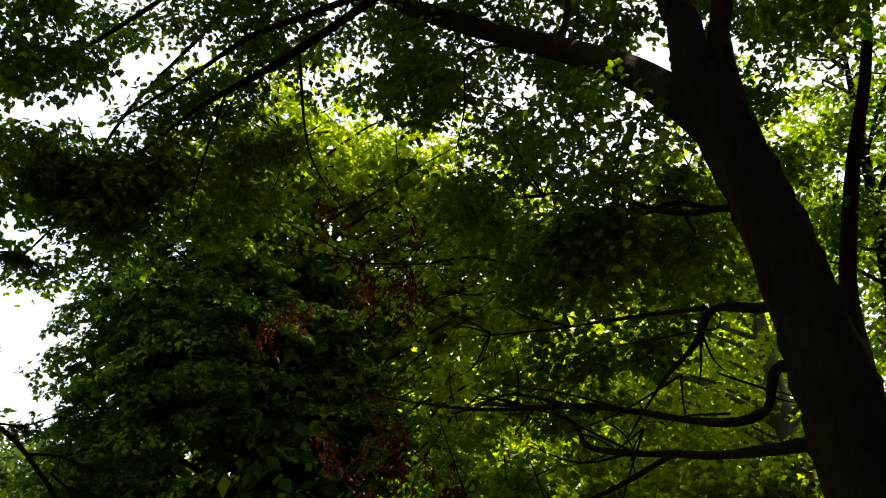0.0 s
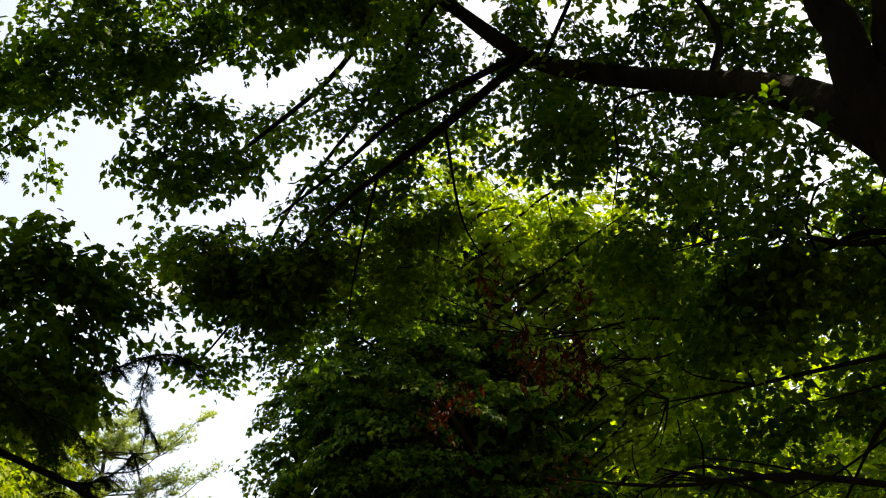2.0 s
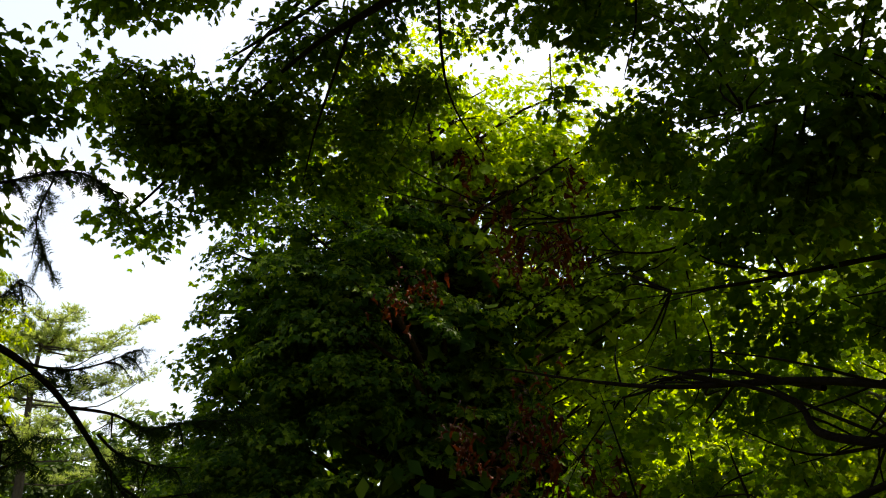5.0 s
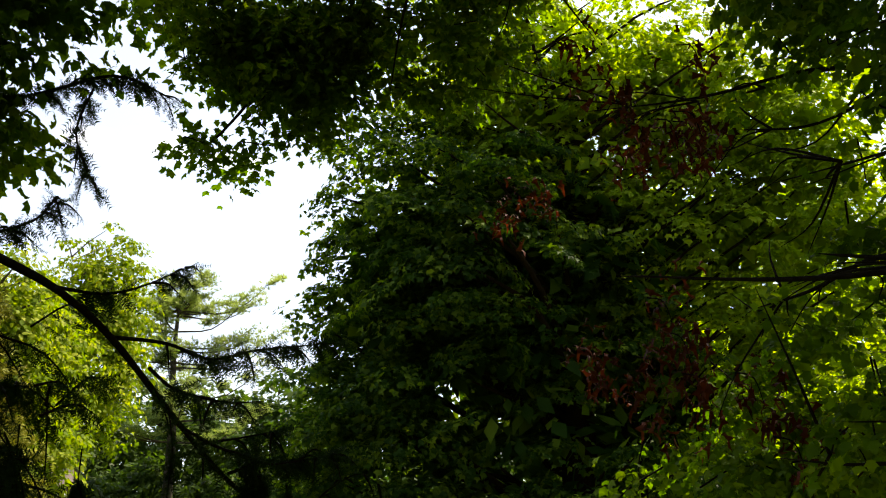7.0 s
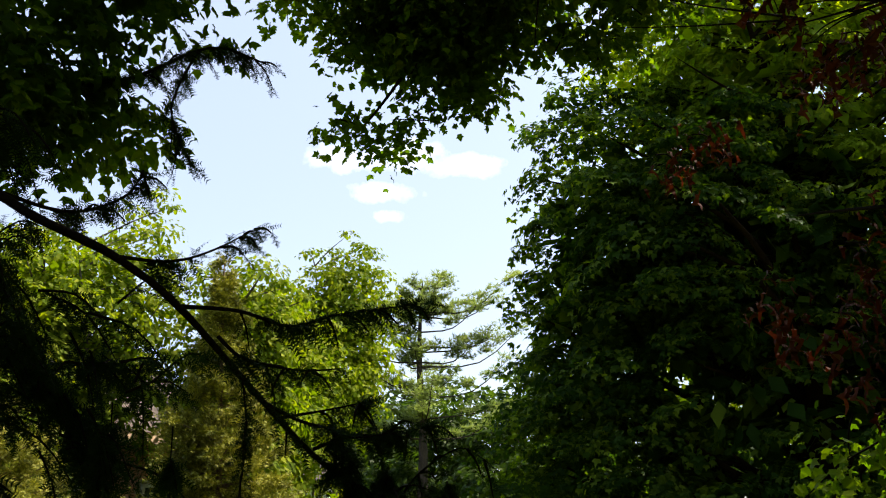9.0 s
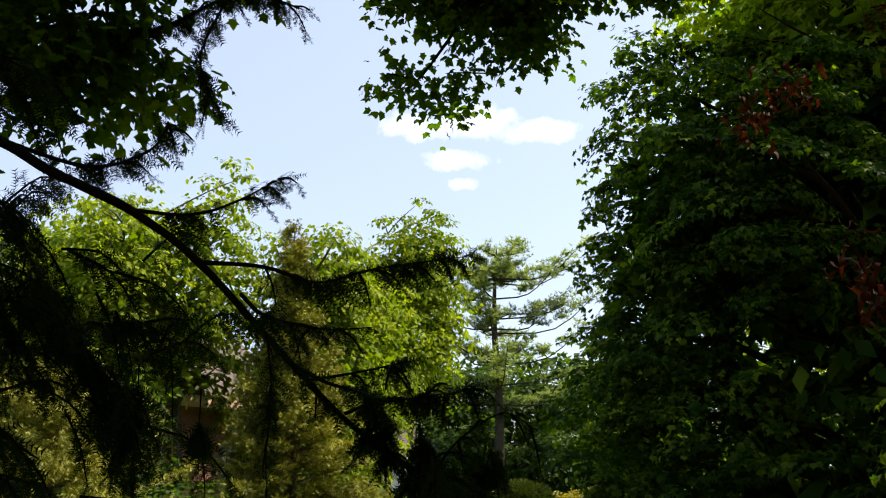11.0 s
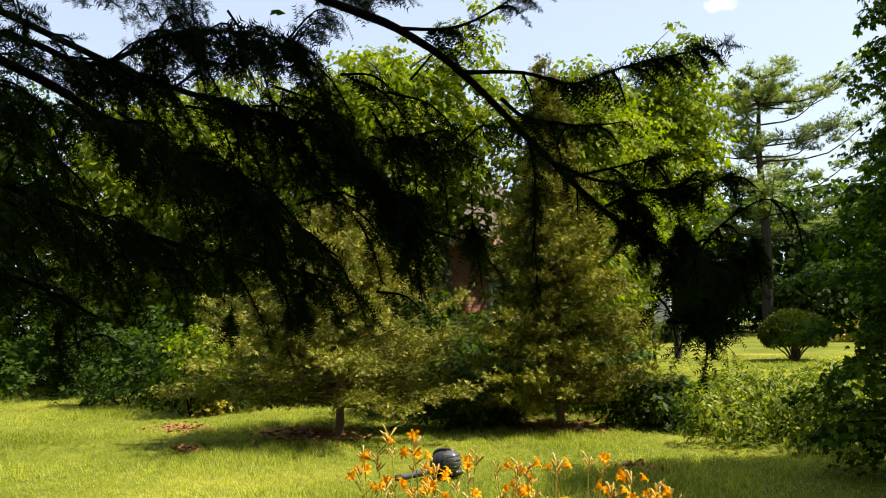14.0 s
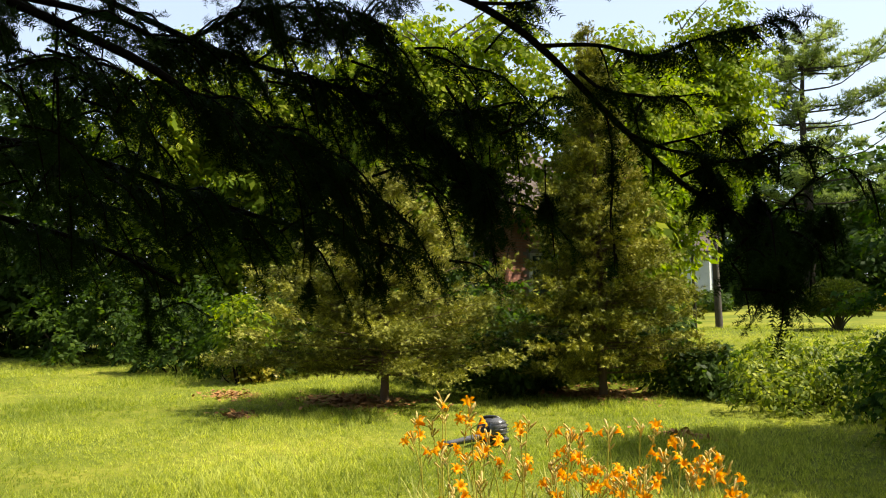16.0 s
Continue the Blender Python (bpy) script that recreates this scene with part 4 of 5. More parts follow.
def cedar(label, seed, base, height, reach, z0, n_branch, per, size, mat, rise, lean=(0, 0), bare=0.0):
    """reach(h) gives the crown's half width at relative height h."""
    rng = np.random.default_rng(seed)
    base = np.asarray(base, float)
    tree = thing("cedar_tree", label, "tree", "cedars", at=base)
    top = np.array([lean[0], lean[1], height])
    spine = np.array([[0, 0, -0.05], [lean[0] * 0.2 + 0.03, lean[1] * 0.2, height * 0.33], [lean[0] * 0.6, lean[1] * 0.6, height * 0.66], top])
    part_np("trunk", tube(spine, [0.06, 0.045, 0.03, 0.01], 12, 6, 0.14, rng), M_CEDARBARK, tree, smooth=True)
    if bare:   # a second stem from the same root
        fork = np.array([[0.05, 0.02, -0.05], [-0.16, 0.05, height * 0.12], [-0.26, 0.1, height * 0.26], [-0.3, 0.12, height * 0.4]])
        part_np("stem", tube(fork, [0.05, 0.04, 0.03, 0.012], 10, 5, 0.14, rng), M_CEDARBARK, tree, smooth=True)
    br, P, A = [], [], []
    for i in range(n_branch):
        h = rng.uniform(z0, 0.98) ** 1.0
        q = rng.uniform(0, 2 * math.pi)
        r = reach(h) * rng.uniform(0.62, 1.12)
        s = np.array([np.interp(h * height, spine[:, 2], spine[:, k]) for k in range(3)])
        way = np.array([math.cos(q), math.sin(q), 0])
        up = rise * (1.6 * h - 0.06)
        e = s + way * r + np.array([0, 0, up * r + rng.normal(0, 0.05)])
        mid = s + way * r * 0.5 + np.array([0, 0, up * r * 0.35])
        br.append(tube([s, mid, e], [0.015 * (1.1 - h), 0.007, 0.003], 4, 3))
        m = max(3, int(per * r / max(reach(0.3), 0.3)))
        t = 1.04 - 0.86 * rng.uniform(0, 1, m) ** 1.15
        c = (1 - t)[:, None] ** 2 * s + 2 * (t * (1 - t))[:, None] * mid + (t ** 2)[:, None] * e
        shoot = unit(way * 0.75 + np.array([-way[1], way[0], 0]) * rng.normal(0, 0.8, (m, 1)) + np.column_stack([rng.normal(0, 0.2, (m, 2)), rng.uniform(-0.35, 0.8, m)]))
        ln = rng.uniform(0.10, 0.26, (m, 1)) * (0.55 + 0.3 * r)
        for u in np.linspace(0.15, 1.0, 11):   # short shoots, thick with scaly twigs
            P.append(c + shoot * ln * u + rng.normal(0, 0.020, (m, 3)))
            A.append(shoot + rng.normal(0, 0.6, (m, 3)))
    P, A = np.concatenate(P), np.concatenate(A)
    N = np.array([0, 0, 1.0]) + rng.normal(0, 0.6, P.shape)
    part_np("crown", scatter(PLUME, P, bases(A, N), size * rng.uniform(0.6, 1.3, len(P))), mat, tree)
    k = 3600
    h = rng.uniform(z0 + 0.04, 0.9, k)
    q, rr = rng.uniform(0, 6.283, k), np.array([reach(x) for x in h]) * 0.62 * np.sqrt(rng.uniform(0, 1, k))
    c = np.column_stack([np.interp(h * height, spine[:, 2], spine[:, j]) for j in range(3)]) + np.column_stack([np.cos(q) * rr, np.sin(q) * rr, rng.normal(0, 0.05, k)])
    part_np("inner_crown", scatter(PLUME, c, bases(rng.normal(0, 1, (k, 3)) * np.array([1, 1, 0.4]), np.array([0, 0, 1.0]) + rng.normal(0, 0.5, (k, 3))), rng.uniform(0.05, 0.09, k)), mat, tree)
    for one in br:
        part_np("branch", one, M_CEDARBARK, tree)
    return tree


cedar("small spreading cedar with olive foliage and one bare lower trunk", 161, (-10.5, 8.55, 0), 3.2, lambda h: 2.45 * max(0.0, 1 - h) ** 0.8 * min(1, 0.72 + 1.4 * h), 0.12, 210, 58, 0.060, M_CEDAR, 0.40)
cedar("tall conical cedar with brownish olive foliage", 162, (-9.14, 11.3, 0), 5.5, lambda h: 1.5 * max(0.0, 1 - h) ** 1.15 + 0.08, 0.06, 300, 44, 0.062, M_CEDAR_TALL, 0.22, (-0.45, 0.25), 1.0)


# ---- white pine ----
def pine_tuft():
    v, f = [], []
    rng = np.random.default_rng(3)
    for i in range(10):
        q = i * 2.4
        el = rng.uniform(0.0, 1.25)
        tip = np.array([math.cos(q) * math.cos(el), math.sin(q) * math.cos(el), math.sin(el)])
        sd = unit(np.cross(tip, [0.2, 0.1, 1.0])) * 0.10
        k = len(v)
        v += [-sd, sd, tip]
        f.append((k, k + 1, k + 2))
    return np.array(v), np.array(f)


PINE_TUFT = pine_tuft()


def white_pine(seed, base, height, label):
    rng = np.random.default_rng(seed)
    base = np.asarray(base, float)
    tree = thing("pine_tree", label, "tree", at=base)
    spine = np.array([[0, 0, -0.1], [0.15, 0, height * 0.35], [-0.1, 0.1, height * 0.7], [0.25, 0, height]])
    part_np("trunk", tube(spine, [0.27, 0.21, 0.13, 0.03], 12, 6, 0.03, rng), M_PINEBARK, tree, smooth=True)
    P, br = [], []
    for tier in np.sort(np.concatenate([rng.uniform(0.30, 0.97, 12), [0.55, 0.66, 0.78, 0.9]])):
        s = np.array([np.interp(tier * height, spine[:, 2], spine[:, k]) for k in range(3)])
        for i in range(4):
            q = 0.64 + i * 1.57 + rng.normal(0, 0.5)
            r = (3.3 if tier < 0.82 else 3.3 - 12.0 * (tier - 0.82)) * rng.uniform(0.3, 1.1) * (1.6 if i == 0 else 0.82)
            way = np.array([math.cos(q), math.sin(q), 0])
            e = s + way * r + np.array([0, 0, rng.uniform(0.12, 0.5) * r])
            mid = s + way * r * 0.55 + np.array([0, 0, 0.05 * r])
            part_np("branch", tube([s, mid, e], [0.05, 0.032, 0.012], 5, 3), M_PINEBARK, tree)
            side = np.array([-way[1], way[0], 0])
            for k in range(int(3 + 3.2 * r)):   # side shoots, each with its pads of needles
                t = rng.uniform(0.35, 1.0)
                o = (1 - t) ** 2 * s + 2 * t * (1 - t) * mid + t * t * e
                g = o + (side * rng.normal(0, 0.42) + way * rng.uniform(0.05, 0.4)) * (0.5 + 0.25 * r) + np.array([0, 0, rng.uniform(0.0, 0.3)])
                br.append(tube([o, (o + g) / 2, g], [0.016, 0.012, 0.006], 4, 2))
                m = int(rng.integers(6, 13))
                u = rng.uniform(0.2, 1.1, (m, 1))
                P.append(o + (g - o) * u + rng.normal(0, 1, (m, 3)) * np.array([0.17, 0.17, 0.09]))
    P = np.concatenate(P)
    A = rng.normal(0, 1, P.shape) * np.array([1, 1, 0.2])
    R = bases(A, np.array([0, 0, 1.0]) + rng.normal(0, 0.25, P.shape))
    part_np("crown", scatter(PINE_TUFT, P, R, 0.24 * rng.uniform(0.6, 1.25, len(P))), M_PINE, tree)
    tagged(part_np("shoots", join(*br), M_PINEBARK, tree), kind="stuff")
    return tree


white_pine(181, bearing(36.4, 45), 12.7, "tall white pine with layered open branches")


# ---- hemlock ----
def hemlock_spray(side_twigs, gap, seed):
    """A flat drooping spray: a twig, side twigs and two rows of needles on each."""
    rng = np.random.default_rng(seed)
    v, f = [], []

    def needles(a, b, gap, ln):
        n = max(3, int(np.linalg.norm(b - a) / gap))
        w = unit(b - a)
        s = unit(np.cross(w, [0, 0, 1.0]))
        k = len(v)
        v.extend([a - s * 0.012, a + s * 0.012, b])
        f.append((k, k + 1, k + 2))
        for i in range(n):
            p = a + (b - a) * (i + 0.5) / n
            for sd in (-1, 1):
                tip = p + (s * sd * 0.9 + w * 0.45 + np.array([0, 0, rng.uniform(-0.35, 0.2)])) * ln * rng.uniform(0.75, 1.1)
                k = len(v)
                v.extend([p - w * 0.026, p + w * 0.026, tip])
                f.append((k, k + 1, k + 2))

    pts = [np.array([0, t, -0.2 * t * t]) for t in np.linspace(0, 1, 4)]
    for a, b in zip(pts[:-1], pts[1:]):
        needles(a, b, gap, 0.18)
    for i in range(side_twigs):
        t = 0.08 + 0.8 * i / side_twigs
        o = np.array([0, t, -0.2 * t * t])
        sd = 1 if i % 2 else -1
        ln = 0.36 * (1 - 0.55 * t) * rng.uniform(0.7, 1.2)
        e = o + np.array([sd * 0.75 * ln, 0.6 * ln, -0.22 * ln + rng.uniform(-0.08, 0.03)])
        needles(o, e, gap, 0.165)
    return np.array(v), np.array(f)


HEMLOCK = hemlock_spray(5, 0.075, 5)
HEMLOCK_OPEN = hemlock_spray(2, 0.095, 6)


def build_hemlock():
    rng = np.random.default_rng(31)
    base = np.array([-2.7, 1.5, 0])
    tree = thing("hemlock_tree", "dark hemlock with long drooping boughs of fine needles", "tree", at=base)
    part_np("trunk", tube([(0, 0, -0.1), (0.02, 0, 2), (0, 0.03, 5), (0.05, 0, 9)], [0.24, 0.19, 0.13, 0.03], 14, 6, 0.04, rng), M_BARK, tree, smooth=True)
    P, A, N, S, L, tw = [], [], [], [], [], []

    def bough(pts, r, bare, n, size):
        """A bough with side twigs; r is its thickness at the root, bare the part without sprays."""
        p = np.array(pts) - base
        part_np("bough", tube(p, [r * 0.8, r * 0.62, r * 0.45, r * 0.2], 8, 6, 0.06, rng), M_TWIG, tree, smooth=True)
        c = glide(p, 10)
        span = np.linalg.norm(np.diff(c, axis=0), axis=1).sum() * (1 - bare)
        if size < 0.11:   # a slim arm: sprays straight off the bough, on both sides
            m = max(8, int(n * 0.85))
            knots = np.sort(rng.uniform(bare, 1.0, max(7, m // 7)))
            for k in range(m):
                t = float(np.clip(knots[k % len(knots)] + rng.normal(0, 0.03), bare, 1.0))
                hang(c, t, 1 if k % 2 else -1, size * (1.0 - 0.2 * t) * rng.uniform(0.3, 1.0), 1, 0.45)
            for k in range(int(n * 0.09)):   # short thick tufts
                t = rng.uniform(max(bare, 0.25), 1.0) * (len(c) - 1.001)
                branchlet(c[int(t)], unit(c[min(int(t) + 3, len(c) - 1)] - c[int(t)] + rng.normal(0, 0.02, 3) + np.array([0, 0, -0.01])), rng.uniform(0.03, 0.085), 0.062)
        else:             # a heavy bough: drooping branchlets, each feathered with sprays
            m = int(n / 5)
            for k in range(m):
                t = (bare + (1 - bare) * (k + rng.random()) / m) * (len(c) - 1.001)
                w = unit(c[min(int(t) + 3, len(c) - 1)] - c[int(t)] + 1e-4)
                side = unit(np.cross(w, [0, 0, 1.0])) * (1 if k % 2 else -1)
                way = unit(w * rng.uniform(0.3, 1.0) + side * rng.uniform(0.2, 0.9) + np.array([0, 0, rng.uniform(-0.55, 0.25)]))
                branchlet(c[int(t)], way, (0.26 if size < 0.15 else 0.5) * rng.uniform(0.4, 1.3), size)

    def hang(c, t, sign, size, open_spray=0, lift=0.05):
        i = min(int(t * (len(c) - 1)), len(c) - 2)
        q = c[i] + (c[i + 1] - c[i]) * (t * (len(c) - 1) - i)
        w = unit(c[i + 1] - c[i])
        side = unit(np.cross(w, [0, 0, 1.0])) * sign
        P.append(q[None])
        A.append((w * rng.uniform(0.4, 1.0) + side * rng.uniform(0.4, 1.0) + np.array([0, 0, rng.uniform(-1.25, lift)]) * (1 if t < 0.93 else 0.3))[None])
        N.append((np.array([0, 0, 0.5]) + rng.normal(0, 0.7, 3))[None])
        S.append(np.array([size]))
        L.append(np.array([open_spray]))

    def branchlet(q, way, ln, size):
        m = q + way * ln * 0.55 + np.array([0, 0, -0.04 * ln])
        e = q + way * ln + np.array([0, 0, -0.42 * ln])
        x, y, z = e + base
        if x < -1.25 and y > 1.0 and z < (1.36 if x < -2.0 else 1.50) + rng.normal(0, 0.06):
            return   # the skirt ends well above the grass
        if x > -1.0 and z < 1.30 + rng.normal(0, 0.03):
            return
        tw.append(tube([q, m, e], [0.004, 0.0028, 0.0012], 4, 3))
        c = glide([q, m, e], 5)
        k = max(5, int(ln * 62 * (0.105 / size)))
        for j in range(k):
            t = 0.08 + 0.9 * j / (k - 1)
            hang(c, t, 1 if j % 2 else -1, size * (0.95 - 0.4 * t) * rng.uniform(0.7, 1.15), j % 2)

    bough([(-2.7, 1.5, 3.2), (-2.1, 2.9, 2.75), (-1.6, 3.6, 2.38), (-1.4, 3.69, 2.27), (-1.28, 3.74, 2.19), (-1.14, 3.85, 2.10), (-1.07, 3.98, 2.0), (-1.0, 4.14, 1.83), (-0.92, 4.27, 1.68), (-0.79, 4.39, 1.54), (-0.77, 4.42, 1.40)], 0.018, 0.62, 75, 0.105)
    bough([(-1.07, 3.98, 2.0), (-1.0, 4.1, 2.0), (-0.93, 4.19, 1.97), (-0.84, 4.27, 2.0), (-0.68, 4.41, 2.03)], 0.007, 0.22, 150, 0.105)
    bough([(-1.14, 3.85, 2.1), (-1.08, 3.95, 2.1), (-1.02, 4.02, 2.13), (-0.94, 4.09, 2.19)], 0.006, 0.2, 60, 0.1)
    bough([(-0.91, 4.26, 1.69), (-0.84, 4.31, 1.72), (-0.77, 4.38, 1.72), (-0.68, 4.45, 1.75)], 0.006, 0.1, 90, 0.105)
    bough([(-0.96, 4.2, 1.76), (-0.88, 4.28, 1.78), (-0.80, 4.34, 1.80)], 0.005, 0.1, 45, 0.105)
    bough([(-0.79, 4.39, 1.54), (-0.80, 4.42, 1.46), (-0.78, 4.44, 1.40)], 0.006, 0.0, 51, 0.1)
    bough([(-1.0, 4.04, 1.93), (-0.94, 4.05, 1.88), (-0.89, 4.1, 1.86), (-0.84, 4.15, 1.85), (-0.79, 4.23, 1.86)], 0.006, 0.1, 60, 0.095)
    bough([(-0.98, 4.15, 1.80), (-0.9, 4.2, 1.75), (-0.84, 4.24, 1.73), (-0.8, 4.28, 1.71), (-0.71, 4.38, 1.73)], 0.006, 0.1, 60, 0.1)
    bough([(-0.79, 4.39, 1.54), (-0.75, 4.43, 1.62), (-0.7, 4.47, 1.67), (-0.65, 4.5, 1.69), (-0.6, 4.54, 1.65)], 0.004, 0.1, 60, 0.055)
    bough([(-0.98, 4.1, 1.84), (-0.96, 4.1, 1.72), (-0.97, 4.1, 1.61), (-0.96, 4.1, 1.5)], 0.0025, 0.1, 60, 0.07)
    bough([(-0.79, 4.39, 1.54), (-0.77, 4.4, 1.46), (-0.75, 4.4, 1.38), (-0.76, 4.39, 1.3)], 0.005, 0.0, 60, 0.1)
    bough([(-1.38, 3.98, 1.80), (-1.33, 3.99, 1.72), (-1.33, 4.0, 1.58)], 0.0025, 0.1, 60, 0.09)
    bough([(-1.7, 3.75, 1.66), (-1.66, 3.81, 1.52), (-1.66, 3.82, 1.36)], 0.0025, 0.1, 60, 0.09)
    bough([(-2.0, 3.25, 1.62), (-1.96, 3.3, 1.47), (-1.95, 3.31, 1.3)], 0.0025, 0.1, 60, 0.1)
    bough([(-1.38, 4.05, 1.82), (-1.39, 4.06, 1.66), (-1.40, 4.06, 1.50)], 0.0025, 0.0, 90, 0.1)
    bough([(-1.67, 3.85, 1.72), (-1.66, 3.87, 1.54), (-1.68, 3.86, 1.38)], 0.0025, 0.0, 90, 0.105)
    bough([(-1.26, 4.14, 1.76), (-1.27, 4.15, 1.66), (-1.26, 4.16, 1.58)], 0.0025, 0.0, 60, 0.1)
    bough([(-1.73, 3.69, 1.76), (-1.75, 3.70, 1.56), (-1.75, 3.69, 1.40)], 0.0025, 0.0, 80, 0.105)
    bough([(-1.5, 3.66, 2.32), (-1.48, 3.92, 2.30), (-1.42, 4.05, 2.36), (-1.36, 4.07, 2.43)], 0.008, 0.3, 110, 0.105)
    bough([(-1.9, 3.3, 2.6), (-1.75, 3.9, 2.75), (-1.63, 4.16, 2.82), (-1.4, 4.29, 2.91), (-1.25, 4.41, 2.85)], 0.011, 0.4, 190, 0.105)
    bough([(-1.45, 4.27, 2.88), (-1.44, 4.2, 2.7), (-1.40, 4.2, 2.58), (-1.36, 4.22, 2.5)], 0.005, 0.1, 80, 0.1)
    bough([(-2.7, 1.5, 2.7), (-2.0, 2.6, 2.3), (-1.7, 3.13, 2.05), (-1.59, 3.36, 1.9), (-1.55, 3.55, 1.82), (-1.52, 3.67, 1.74), (-1.5, 3.9, 1.6)], 0.018, 0.4, 192, 0.115)
    bough([(-2.7, 1.5, 2.8), (-2.2, 2.6, 2.35), (-1.87, 3.16, 2.17), (-1.85, 3.35, 2.12), (-1.77, 3.55, 2.22), (-1.6, 3.75, 2.2)], 0.016, 0.45, 144, 0.115)
    bough([(-2.7, 1.5, 2.5), (-2.4, 2.6, 2.0), (-2.1, 3.2, 1.82), (-1.9, 3.6, 1.66), (-1.65, 3.95, 1.56)], 0.018, 0.35, 192, 0.115)
    bough([(-2.7, 1.5, 2.2), (-2.5, 2.6, 1.8), (-2.25, 3.2, 1.6), (-2.1, 3.45, 1.46)], 0.016, 0.4, 144, 0.115)
    bough([(-2.7, 1.5, 2.9), (-2.2, 2.8, 2.45), (-1.9, 3.5, 2.12), (-1.6, 3.9, 1.95), (-1.48, 4.08, 1.75)], 0.016, 0.4, 192, 0.115)
    bough([(-2.7, 1.5, 3.4), (-2.1, 2.8, 3.0), (-1.75, 3.4, 2.7), (-1.5, 3.8, 2.5)], 0.016, 0.45, 120, 0.115)
    bough([(-2.7, 1.5, 2.0), (-2.9, 2.4, 1.65), (-2.75, 3.0, 1.45)], 0.016, 0.4, 96, 0.115)
    bough([(-2.7, 1.5, 4.4), (-2.2, 2.6, 4.2), (-1.9, 3.4, 3.8)], 0.022, 0.3, 70, 0.2)
    bough([(-2.7, 1.5, 5.2), (-2.5, 2.4, 5.2), (-2.3, 3.0, 4.9)], 0.022, 0.3, 70, 0.2)
    bough([(-2.7, 1.5, 4.0), (-3.5, 2.2, 3.8), (-3.8, 2.8, 3.4)], 0.022, 0.3, 62, 0.2)
    bough([(-2.7, 1.5, 3.4), (-2.0, 0.7, 3.2), (-1.2, 0.0, 2.9)], 0.022, 0.4, 62, 0.2)
    bough([(-2.7, 1.5, 6.5), (-2.4, 0.8, 6.4), (-1.9, 0.3, 6.0)], 0.02, 0.3, 62, 0.2)
    bough([(-2.7, 1.5, 7.4), (-2.7, 2.1, 7.4), (-2.4, 2.6, 7.0)], 0.018, 0.3, 56, 0.2)
    # short hanging twigs that thicken the end of the long bough
    for x, y, top, low, n in ((-0.88, 4.30, 1.73, 1.64, 70), (-0.86, 4.33, 1.70, 1.58, 80), (-0.82, 4.40, 1.67, 1.54, 90), (-0.81, 4.43, 1.60, 1.40, 110), (-0.78, 4.47, 1.58, 1.42, 110), (-0.76, 4.52, 1.61, 1.50, 80), (-0.73, 4.54, 1.62, 1.56, 60)):
        bough([(x, y, top), (x + 0.008, y, (top + low) / 2), (x, y + 0.005, low)], 0.0025, 0.0, n, 0.085)
    # the dense hanging inner sprays
    blobs = [((-1.86, 3.5, 1.95), (0.20, 0.33, 0.17), 240), ((-1.75, 3.75, 1.72), (0.22, 0.30, 0.18), 280), ((-2.0, 3.45, 1.62), (0.22, 0.28, 0.18), 220),
             ((-1.58, 4.0, 1.68), (0.11, 0.17, 0.16), 130), ((-1.56, 3.88, 2.05), (0.13, 0.22, 0.13), 130), ((-1.62, 3.9, 1.50), (0.13, 0.17, 0.07), 80), ((-2.15, 3.4, 1.42), (0.10, 0.12, 0.08), 40)]
    blobs += [((-1.95, 3.2, 2.2), (0.2, 0.3, 0.12), 120), ((-2.0, 3.08, 1.9), (0.24, 0.24, 0.3), 400), ((-2.25, 3.2, 1.55), (0.25, 0.25, 0.2), 140), ((-1.42, 4.02, 1.70), (0.11, 0.13, 0.13), 130), ((-1.40, 3.88, 1.78), (0.12, 0.14, 0.10), 110), ((-1.72, 3.75, 2.0), (0.14, 0.2, 0.12), 200), ((-0.80, 4.37, 1.52), (0.05, 0.06, 0.15), 280), ((-1.95, 3.12, 2.2), (0.22, 0.22, 0.14), 120), ((-1.57, 3.84, 2.1), (0.12, 0.14, 0.1), 120), ((-1.68, 3.66, 2.12), (0.17, 0.2, 0.15), 320), ((-1.8, 3.45, 2.38), (0.2, 0.25, 0.15), 260), ((-1.72, 3.0, 2.02), (0.2, 0.15, 0.15), 400), ((-1.9, 2.85, 2.12), (0.2, 0.18, 0.15), 420), ((-1.74, 3.1, 1.85), (0.2, 0.18, 0.15), 240), ((-2.1, 3.1, 1.75), (0.2, 0.18, 0.15), 240), ((-1.75, 3.8, 2.2), (0.16, 0.2, 0.12), 150), ((-1.62, 4.02, 1.98), (0.12, 0.16, 0.12), 90), ((-1.42, 4.0, 1.98), (0.10, 0.12, 0.09), 190), ((-1.35, 4.05, 1.86), (0.08, 0.08, 0.08), 120), ((-1.56, 3.9, 1.93), (0.10, 0.12, 0.10), 120)]
    for cen, rad, n in blobs:
        n = max(2, int(n * 0.042))
        for q in in_blob(rng, n, cen, rad)[0] - base:
            branchlet(q, unit(np.array([0.35, 0.55, -0.15]) + rng.normal(0, 0.75, 3)), rng.uniform(0.12, 0.26), 0.105)
    P, A, N, S, L = (np.concatenate(z) for z in (P, A, N, S, L))
    for which, spray in ((0, HEMLOCK), (1, HEMLOCK_OPEN)):
        on = L == which
        part_np("needles", scatter(spray, P[on], bases(A[on], N[on]), S[on]), M_NEEDLE, tree)
    tagged(part_np("twigs", join(*tw), M_TWIG, tree), kind="stuff")


build_hemlock()


